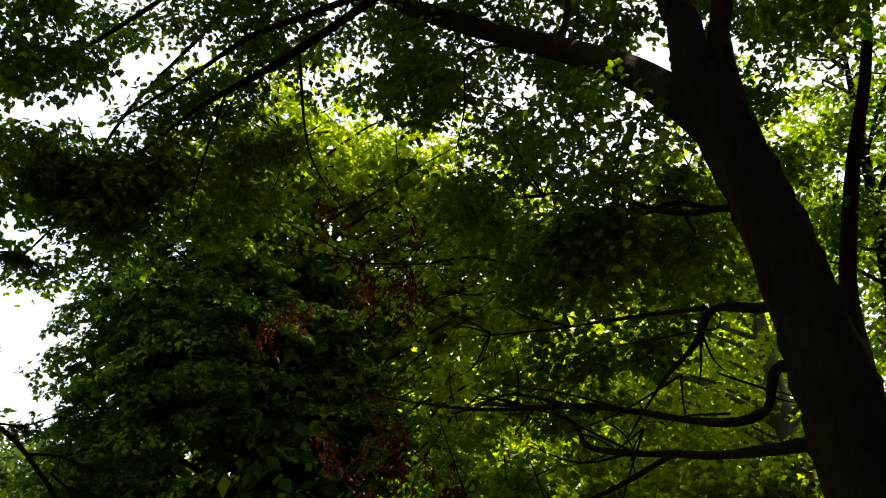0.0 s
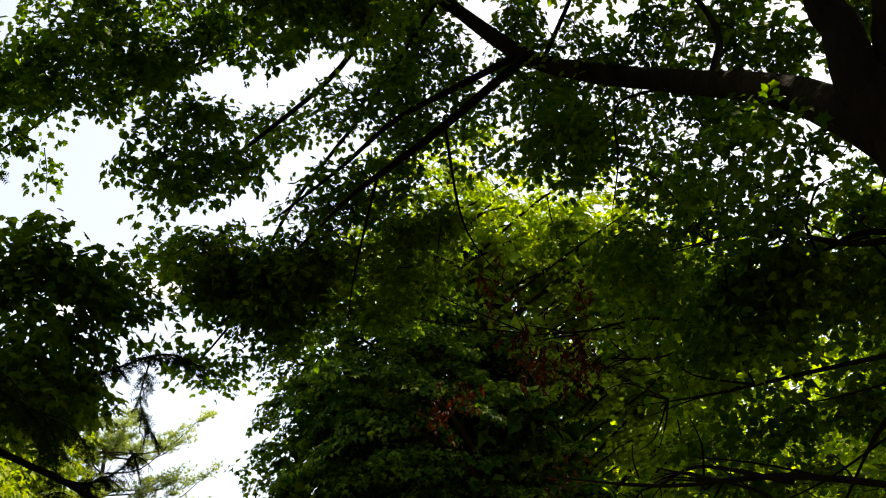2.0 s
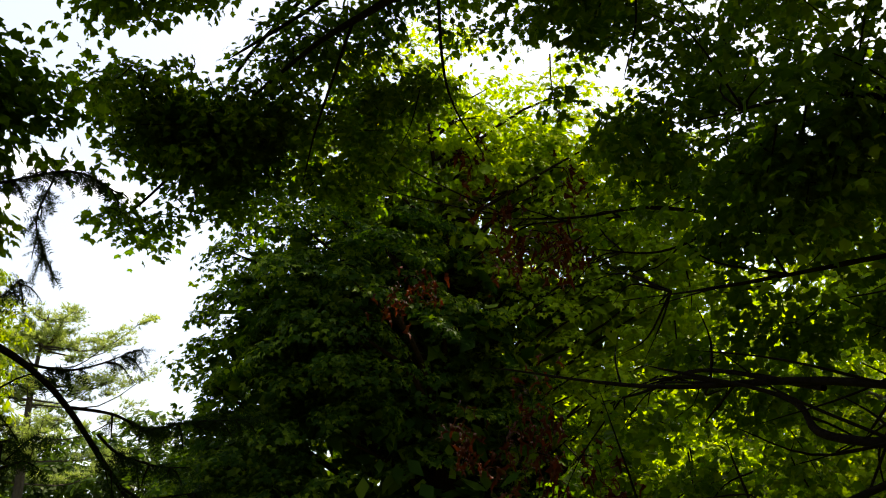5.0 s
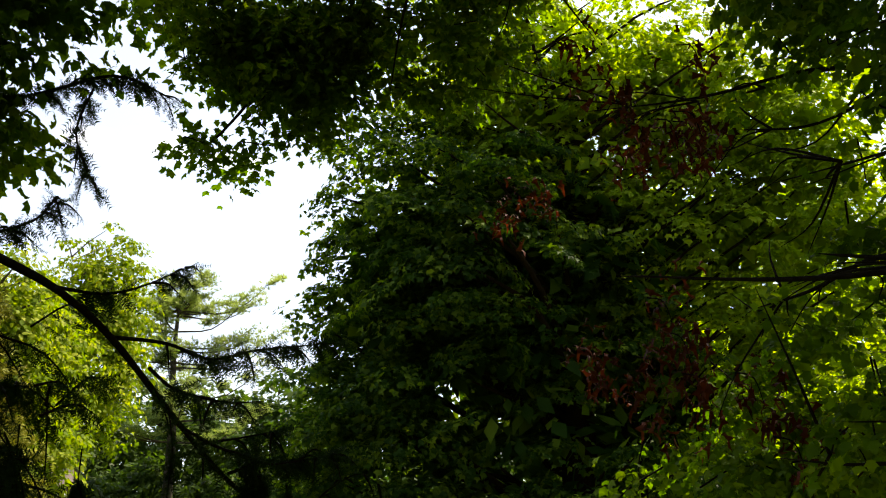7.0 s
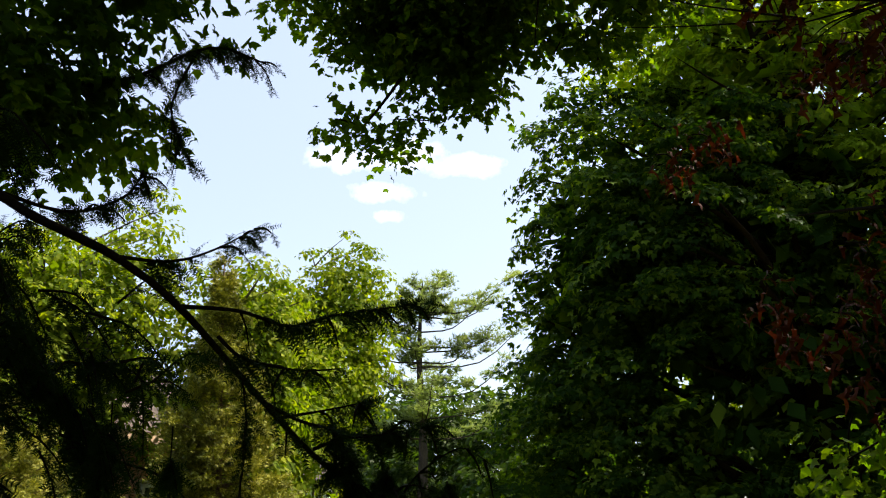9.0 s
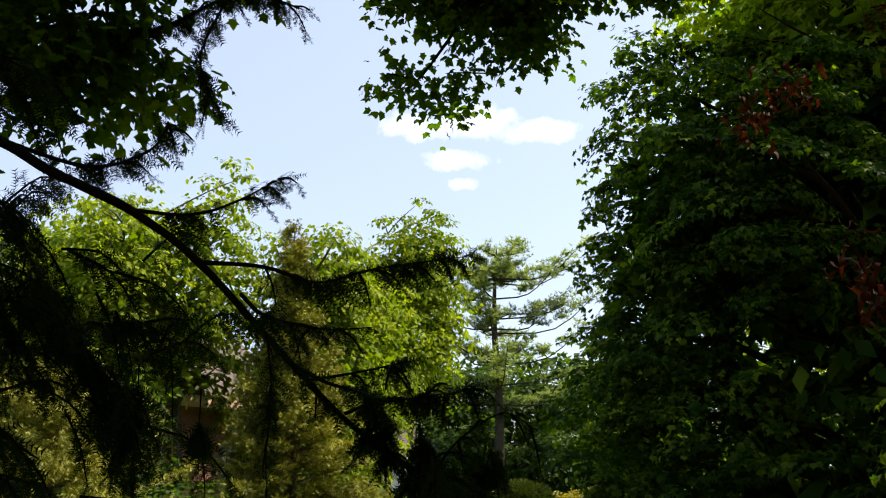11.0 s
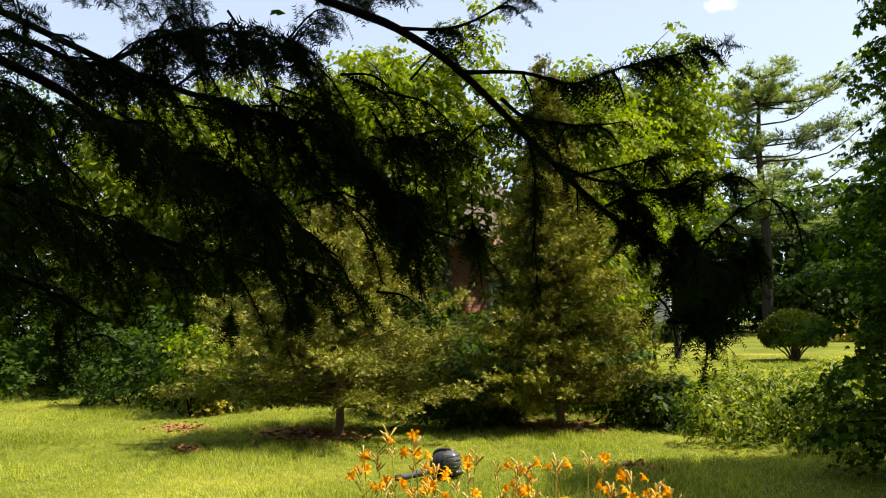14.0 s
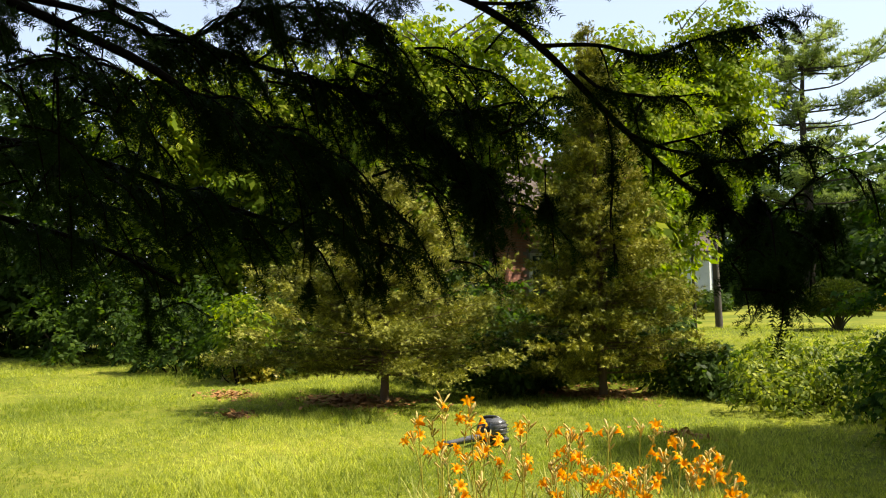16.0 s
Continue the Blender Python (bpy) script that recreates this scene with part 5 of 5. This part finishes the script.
# ---- dead leaves caught in the low branches ----
def dead_bunch(seed, at, n, spread):
    rng = np.random.default_rng(seed)
    ob = thing("dead_leaf_bunch", "bunch of hanging withered red-brown maple leaves", "dead leaves", "withered leaves in the branches", at=at)
    tw = tube([(-0.10, 0.02, 0.10), (-0.03, 0.01, 0.07), (0.0, 0.03, -0.05)], [0.004, 0.003, 0.002], 4, 4)
    part_np("twig", tw, M_TWIG, ob)
    n = int(n * 2.2)
    P = rng.normal(0, 1, (n, 3)) * np.array([spread * 0.8, spread * 0.8, spread * 1.1])
    A = rng.normal(0, 0.28, (n, 3)) + np.array([0, 0, -1.0])
    v, f = MAPLE
    v = v.copy()
    v[:, 2] = 0.9 * np.abs(v[:, 0]) + 0.12 * np.sin(7 * v[:, 1])   # folded and crumpled
    v[:, 0] *= 0.38
    part_np("leaves", scatter((v, f), P, bases(A, rng.normal(0, 1, (n, 3))), 0.068 * rng.uniform(0.6, 1.3, n)), M_DEAD, ob)


for k, (at, n, s) in enumerate([((0.03, 6.07, 3.2), 12, 0.07), ((0.17, 6.08, 3.2), 12, 0.06), ((0.25, 6.09, 3.18), 14, 0.06), ((0.3, 6.13, 3.58), 10, 0.06), ((-0.25, 6.2, 3.76), 12, 0.08), ((-0.73, 6.4, 3.04), 12, 0.07),
                                ((-0.56, 6.42, 3.1), 12, 0.07), ((-0.09, 6.25, 3.18), 10, 0.07), ((-0.24, 5.94, 2.17), 18, 0.08), ((0.01, 5.98, 2.11), 18, 0.09), ((0.13, 5.97, 2.2), 14, 0.07), ((0.19, 6.0, 2.03), 16, 0.08),
                                ((0.39, 6.0, 2.02), 16, 0.08), ((0.07, 6.04, 2.37), 14, 0.09), ((0.5, 5.73, 1.74), 14, 0.09), ((0.29, 5.44, 2.93), 10, 0.07), ((0.0, 5.4, 3.1), 10, 0.07)]):
    dead_bunch(200 + k, at, n, s)


# ---- daylilies ----
def petal_flower():
    """Six swept-back petals round an open throat."""
    v, f = [], []
    for i in range(6):
        q = i * math.pi / 3
        wide = 0.015 if i % 2 else 0.011
        rows = [(0.004, 0.0, 0.3), (0.011, 0.032, 0.8), (0.027, 0.058, 1.0), (0.050, 0.062, 0.75), (0.066, 0.042, 0.1)]
        k = len(v)
        for r, h, w in rows:
            for sd in (-1, 0, 1):
                x, y = r, sd * wide * w
                v.append((x * math.cos(q) - y * math.sin(q), x * math.sin(q) + y * math.cos(q), h + (0.005 if sd else 0.0)))
        for a in range(len(rows) - 1):
            for b in range(2):
                j = k + a * 3 + b
                f.append((j, j + 1, j + 4, j + 3))
    return np.array(v), np.array(f)


FLOWER = petal_flower()


def turned(VF, axis, at, size):
    R = bases(np.cross(axis, [0.31, 0.2, 0.9])[None], np.asarray(axis, float)[None])[0]
    return VF[0] @ R.T * size + np.asarray(at), VF[1]


def daylily(seed, height, flowers=True):
    rng = np.random.default_rng(seed)
    ob = thing("daylily", "orange daylily stalk with open flowers and pale buds" if flowers else "pale daylily stalk with closed buds", "flower", "daylily clump")
    bend = rng.normal(0, 0.05, 2)
    top = np.array([bend[0], bend[1], height])
    part_np("stalk", tube([(0, 0, -0.02), (bend[0] * 0.2, bend[1] * 0.2, height * 0.5), top], [0.005, 0.004, 0.003], 5, 4), M_STALK, ob, smooth=True)
    q0 = rng.uniform(0, 6.28)
    for i in range(int(rng.integers(2, 5)) if flowers else 0):
        q = q0 + i * 2.2 + rng.normal(0, 0.3)
        way = np.array([math.cos(q), math.sin(q), rng.uniform(0.3, 1.3)])
        o = top + np.array([0, 0, -0.05 * i])
        e = o + way * rng.uniform(0.03, 0.06)
        fl = part_np("flower", turned(FLOWER, unit(way), e, rng.uniform(0.5, 0.82)), M_PETAL, ob, smooth=True)
        part_np("flower_stalk", tube([o, (o + e) / 2 + np.array([0, 0, 0.004]), e], [0.003, 0.003, 0.004], 5, 2), M_LILY_GREEN, fl)
    for i in range(int(rng.integers(5, 9))):
        q = rng.uniform(0, 6.28)
        way = unit(np.array([math.cos(q) * 0.6, math.sin(q) * 0.6, rng.uniform(0.5, 1.2)]))
        o = top - np.array([0, 0, rng.uniform(0, 0.10)])
        ln = rng.uniform(0.04, 0.09)
        part_np("bud", tube([o, o + way * ln * 0.35, o + way * ln * 0.75, o + way * ln], [0.002, 0.0045, 0.0065, 0.002], 6, 2), M_BUD, ob, smooth=True)
    return ob


lily_rng = np.random.default_rng(301)
KIND_H = (0.82, 0.72, 0.63, 0.55, 0.46, 0.37)
lily_kinds = [daylily(310 + i, h) for i, h in enumerate(KIND_H)]
BUD_H = (0.86, 0.72, 0.58, 0.46)
bud_kinds = [daylily(320 + i, h, False) for i, h in enumerate(BUD_H)]
LILIES = [(-4.42, 5.62, 0.62), (-4.01, 5.49, 0.72), (-4.35, 5.82, 0.68), (-3.54, 5.45, 0.82), (-3.83, 5.93, 0.69), (-3.85, 5.44, 0.57), (-4.11, 5.80, 0.46), (-3.62, 5.37, 0.41), (-4.18, 5.87, 0.58), (-3.83, 5.80, 0.59),
          (-3.90, 6.30, 0.58), (-3.50, 6.12, 0.64), (-3.34, 6.24, 0.70), (-3.48, 6.61, 0.63), (-3.93, 6.37, 0.50), (-3.35, 6.10, 0.52), (-3.90, 6.37, 0.42), (-4.04, 6.13, 0.43), (-2.99, 6.22, 0.57), (-3.23, 6.59, 0.54),
          (-3.17, 6.77, 0.50), (-3.25, 7.00, 0.42), (-3.49, 6.36, 0.40), (-3.05, 6.07, 0.52), (-3.44, 6.15, 0.36), (-3.59, 5.96, 0.35), (-3.25, 6.38, 0.41), (-3.33, 6.93, 0.30), (-2.81, 6.59, 0.40), (-3.05, 6.17, 0.37)]
used = set()


def plant(kinds, heights, x, y, h):
    k = int(np.argmin(np.abs(np.array(heights) - h)))
    m = pose(x, y, 0, lily_rng.normal(0, 2.5), lily_rng.normal(0, 2.5), lily_rng.uniform(0, 360))
    if (heights, k) in used:
        copy_thing(kinds[k], m)
    else:
        used.add((heights, k))
        kinds[k].matrix_basis = m


for x, y, h in LILIES:
    plant(lily_kinds, KIND_H, x, y, h - 0.03)
    plant(bud_kinds, BUD_H, x + lily_rng.normal(0, 0.09), y + lily_rng.normal(0, 0.09), h + lily_rng.normal(-0.02, 0.07))
plant(bud_kinds, BUD_H, -3.93, 5.46, 0.88)
lily_left, lily_right = np.array([-4.2, 5.6]), np.array([-2.95, 6.6])


def blade_strip(k=5):
    v, f = [], []
    for i in range(k):
        t = i / (k - 1)
        w = 0.012 * (1 - t ** 2 * 0.9)
        v += [(-w, 0.55 * t ** 1.6, t * (1 - 0.28 * t)), (w, 0.55 * t ** 1.6, t * (1 - 0.28 * t))]
    for i in range(k - 1):
        f.append((2 * i, 2 * i + 1, 2 * i + 3, 2 * i + 2))
    return np.array(v), np.array(f)


def lily_leaves():
    rng = np.random.default_rng(330)
    n = 420
    u = rng.uniform(-0.05, 1.05, n)
    P = lily_left + (lily_right - lily_left) * u[:, None] + rng.normal(0, 0.17, (n, 2))
    P = np.column_stack([P, np.full(n, -0.01)])
    q = rng.uniform(0, 6.28, n)
    R = bases(np.column_stack([np.cos(q), np.sin(q), np.zeros(n)]), np.tile([0, 0, 1.0], (n, 1)))
    ob = part_np("daylily_leaves", scatter(blade_strip(), P, R, rng.uniform(0.3, 0.55, n)), M_LILY_GREEN)
    tagged(ob, "arching strap leaves at the foot of the daylilies", "leaves", kind="stuff")


lily_leaves()


# ---- leaf blower lying on the lawn ----
def ball(bm, at, radii, seg=20, ring=12):
    r = bmesh.ops.create_uvsphere(bm, u_segments=seg, v_segments=ring, radius=1)
    bmesh.ops.transform(bm, matrix=Matrix.Translation(at) @ Matrix.Diagonal((*radii, 1)), verts=r["verts"])


def build_blower():
    ob = thing("leaf_blower", "black and grey leaf blower lying on the lawn", "garden tool", at=(-6.75, 7.72, 0.02))
    ob.rotation_euler = (0, 0, radians(52))
    ob.scale = (1.0, 1.0, 0.84)
    bm = bmesh.new()
    ball(bm, (0, 0, 0.17), (0.13, 0.11, 0.15))
    part("housing", bm, M_PLASTIC, ob, smooth=True)
    bm = bmesh.new()
    ball(bm, (0.075, -0.03, 0.20), (0.10, 0.105, 0.125))
    part("cover", bm, M_GREYPLASTIC, ob, "shiny grey engine cover", smooth=True)
    part_np("pipe", tube([(-0.02, -0.03, 0.13), (-0.14, -0.08, 0.10), (-0.30, -0.14, 0.065), (-0.40, -0.18, 0.045)], [0.05, 0.042, 0.036, 0.034], 14, 4), M_GREYPLASTIC, ob, smooth=True)
    part_np("nozzle", tube([(-0.38, -0.172, 0.048), (-0.42, -0.187, 0.04), (-0.45, -0.2, 0.038)], [0.04, 0.041, 0.036], 14, 3), M_PLASTIC, ob, "black pipe end", smooth=True)
    part_np("handle", tube([(-0.09, 0, 0.27), (-0.05, 0, 0.325), (0.06, 0, 0.33), (0.12, 0, 0.29)], [0.016, 0.016, 0.016, 0.016], 10, 4), M_PLASTIC, ob, smooth=True)
    for k, (h, rr) in enumerate(((0.12, 0.092), (0.16, 0.108), (0.20, 0.112), (0.24, 0.106), (0.28, 0.088))):
        ring = [(0.078 + rr * 0.98 * math.cos(a), -0.03 + rr * 1.02 * math.sin(a), h) for a in np.linspace(-2.6, 1.6, 9)]
        part_np("cooling_rib", tube(ring, [0.003, 0.004, 0.004, 0.003], 6, 3), M_GREYPLASTIC, ob, smooth=True)
    part_np("filler_cap", tube([(0.10, 0.10, 0.08), (0.11, 0.125, 0.10), (0.115, 0.135, 0.108)], [0.03, 0.03, 0.026], 12, 2), M_GREYPLASTIC, ob, smooth=True)
    bm = bmesh.new()
    ball(bm, (0.03, 0.06, 0.06), (0.16, 0.09, 0.06))
    part("tank", bm, M_PLASTIC, ob, smooth=True)


build_blower()


# ---- litter patches and grass ----
def litter(seed, at, rx, ry, label):
    """Fallen needles and scraps, thick in the middle and thinning out over the grass."""
    rng = np.random.default_rng(seed)
    n = int(1400 * rx * ry) + 120
    q, r = rng.uniform(0, 6.283, n), np.abs(rng.normal(0, 0.55, n))
    x, y = at[0] + rx * r * np.cos(q), at[1] + ry * r * np.sin(q)
    P = np.column_stack([x, y, ground_z(x, y) + rng.uniform(0.012, 0.045, n)])
    A = np.column_stack([rng.normal(0, 1, (n, 2)), rng.normal(0, 0.2, n)])
    ob = part_np("litter_patch", scatter(OVAL, P, bases(A, np.array([0, 0, 1.0]) + rng.normal(0, 0.3, (n, 3))), rng.uniform(0.05, 0.13, n)), M_LITTER)
    tagged(ob, label, "litter", "litter patches", "stuff")


litter(1, (-11.0, 8.35), 1.25, 0.75, "reddish-brown fallen needles under the cedar")
litter(2, (-10.5, 6.5), 0.36, 0.2, "small bare brown patch in the lawn")
litter(3, (-9.4, 11.4), 1.1, 0.8, "reddish-brown fallen needles under the cedar")
litter(5, (-13.0, 7.2), 0.7, 0.4, "small bare brown patch in the lawn")
litter(4, (-5.95, 9.55), 0.45, 0.22, "small bare brown patch in the lawn")


def grass_tuft():
    rng = np.random.default_rng(8)
    v, f = [], []
    for i in range(6):
        q, ln = rng.uniform(0, 6.28), rng.uniform(0.6, 1.1)
        o = np.array([rng.normal(0, 0.25), rng.normal(0, 0.25), 0])
        w = np.array([math.cos(q), math.sin(q), 0])
        s = np.array([-w[1], w[0], 0]) * 0.06
        k = len(v)
        v += [o - s, o + s, o + w * rng.uniform(0.3, 1.0) + np.array([0, 0, ln])]
        f.append((k, k + 1, k + 2))
    return np.array(v), np.array(f)


def build_grass():
    rng = np.random.default_rng(351)
    n = 80000
    d = 4.0 + 24 * rng.uniform(0, 1, n) ** 1.9
    d -= np.where(d < 6.0, np.abs(rng.normal(0, 0.9, n)), 0.0)   # thins out towards the path
    yw = np.radians(rng.uniform(24, 88, n) + rng.normal(0, 5, n))
    x, y = 0.58 - d * np.sin(yw), 2.81 + d * np.cos(yw)
    q0, d0 = rng.uniform(0, 6.283, 9000), 14 * np.sqrt(rng.uniform(0.002, 1, 9000))
    x, y, d = np.append(x, 0.5 + d0 * np.cos(q0)), np.append(y, 1.8 + d0 * np.sin(q0)), np.append(d, d0)
    bare = ((x + 11.0) / 1.15) ** 2 + ((y - 8.35) / 0.65) ** 2 < 1
    bare |= ((x + 9.4) / 1.0) ** 2 + ((y - 11.4) / 0.7) ** 2 < 1
    x, y, d = x[~bare], y[~bare], d[~bare]
    n = len(x)
    P = np.column_stack([x, y, ground_z(x, y) + 0.005])
    q = rng.uniform(0, 6.28, n)
    R = bases(np.column_stack([np.cos(q), np.sin(q), rng.normal(0, 0.1, n)]), np.tile([0, 0, 1.0], (n, 1)))
    patch = 0.75 + 0.5 * np.sin(1.3 * x + 0.6 * y) * np.sin(0.9 * y - 0.5 * x)
    S = (0.054 + 0.0018 * d) * rng.uniform(0.6, 1.3, n) * np.clip(patch, 0.55, 1.2)
    ob = part_np("grass", scatter(grass_tuft(), P, R, S), M_GRASS)
    tagged(ob, "short sunlit yellow-green lawn grass", "grass", kind="stuff")


build_grass()


# ---- houses behind the trees ----
def box(bm, lo, hi):
    r = bmesh.ops.create_cube(bm, size=1)
    lo, hi = Vector(lo), Vector(hi)
    bmesh.ops.transform(bm, matrix=Matrix.Translation((lo + hi) / 2) @ Matrix.Diagonal((*(hi - lo), 1)), verts=r["verts"])


def gable_roof(bm, x0, x1, y0, y1, z, rise, over=0.35, thick=0.14):
    ym = (y0 + y1) / 2
    sl = rise / (ym - y0)
    a, b = y0 - over, y1 + over
    za = z - over * sl
    pts = [(a, za), (ym, z + rise), (b, za), (b, za - thick), (ym, z + rise - thick), (a, za - thick)]
    v0 = [bm.verts.new((x0 - over, y, h)) for y, h in pts]
    v1 = [bm.verts.new((x1 + over, y, h)) for y, h in pts]
    for i in range(6):
        j = (i + 1) % 6
        bm.faces.new((v0[i], v0[j], v1[j], v1[i]))
    for w in (v0, v1[::-1]):
        bm.faces.new((w[0], w[5], w[4], w[1]))
        bm.faces.new((w[1], w[4], w[3], w[2]))


def window(parent, x, z, w, h, y):
    """A window on the wall whose outer face is at y, looking to -y."""
    win = new("window")
    win.parent = parent
    win.location = (x, y, z)
    bm = bmesh.new()
    for lo, hi in (((-w / 2, -0.05, 0), (-w / 2 + 0.07, 0.02, h)), ((w / 2 - 0.07, -0.05, 0), (w / 2, 0.02, h)), ((-w / 2, -0.05, h - 0.07), (w / 2, 0.02, h)),
                   ((-w / 2, -0.05, 0), (w / 2, 0.02, 0.07)), ((-w / 2, -0.035, h / 2 - 0.025), (w / 2, 0.02, h / 2 + 0.025))):
        box(bm, lo, hi)
    part("window_frame", bm, M_FRAME, win)
    bm = bmesh.new()
    box(bm, (-w / 2 + 0.05, -0.012, 0.05), (w / 2 - 0.05, 0.004, h - 0.05))
    part("pane", bm, M_GLASS, win)
    bm = bmesh.new()
    box(bm, (-w / 2 - 0.06, -0.11, -0.06), (w / 2 + 0.06, 0.0, -0.004))
    part("sill", bm, M_MORTAR, win)


def brick_house():
    c = bearing(54.2, 21.5)
    ob = thing("house", "red brick house half hidden behind the cedars", "house", at=c)
    ob.rotation_euler = (0, 0, radians(92))
    W, D, H = 5.2, 5.0, 3.6
    bm = bmesh.new()
    box(bm, (-W / 2, 0, -0.4), (W / 2, D, H))
    v = [bm.verts.new(p) for p in ((-W / 2, 0.0, H), (-W / 2, D, H), (-W / 2, D / 2, H + 1.7))]
    bm.faces.new(v)
    v = [bm.verts.new(p) for p in ((W / 2, 0.0, H), (W / 2, D, H), (W / 2, D / 2, H + 1.7))]
    bm.faces.new(v)
    wall = part("wall", bm, M_MORTAR, ob)
    bm = bmesh.new()
    gable_roof(bm, -W / 2, W / 2, 0, D, H, 1.7)
    part("roof", bm, M_ROOF, ob)
    bm = bmesh.new()
    box(bm, (-W / 2 - 0.25, -0.42, H - 0.45), (W / 2 + 0.25, -0.36, H - 0.2))
    part("fascia", bm, M_PEACH, ob, "peach-painted eaves board")
    window(ob, 0.95, 1.0, 0.9, 1.3, -0.022)
    window(ob, -1.6, 1.0, 0.9, 1.3, -0.022)
    # brick courses on the wall that faces the lawn; the rest joined
    bm = bmesh.new()
    box(bm, (0, -0.018, 0), (0.215, 0.0, 0.065))
    one = bpy.data.meshes.new("brick")
    bm.to_mesh(one)
    bm.free()
    one.materials.append(M_BRICK)
    rest = bmesh.new()
    count = 0
    for row in range(int(H / 0.075)):
        z = row * 0.075
        for col in range(int(W / 0.225)):
            x = -W / 2 + col * 0.225 + (0.11 if row % 2 else 0.0)
            if x + 0.215 > W / 2 or any(abs(x + 0.107 - wx) < 0.58 and 0.9 < z < 2.35 for wx in (0.95, -1.6)):
                continue
            if -0.6 < x < 1.6 and 0.75 < z < 2.9 and count < 300:
                b = new("brick", one)
                b.parent = wall
                b.location = (x, 0, z)
                count += 1
            else:
                box(rest, (x, -0.018, z), (x + 0.215, 0.0, z + 0.065))
    tagged(part("bricks", rest, M_BRICK, ob), kind="stuff")


brick_house()


def pale_house():
    c = bearing(45.6, 40)
    ob = thing("house", "pale grey-sided house far behind the trees", "house", at=c)
    ob.rotation_euler = (0, 0, radians(40))
    W, D, H = 5.0, 5.0, 2.7
    bm = bmesh.new()
    box(bm, (-W / 2, 0, -0.4), (W / 2, D, H))
    part("wall", bm, M_SIDING, ob)
    bm = bmesh.new()
    gable_roof(bm, -W / 2, W / 2, 0, D, H, 1.5)
    part("roof", bm, M_ROOF, ob)
    window(ob, 0.9, 0.9, 1.0, 1.2, -0.02)
    window(ob, -1.3, 0.9, 1.0, 1.2, -0.02)


pale_house()
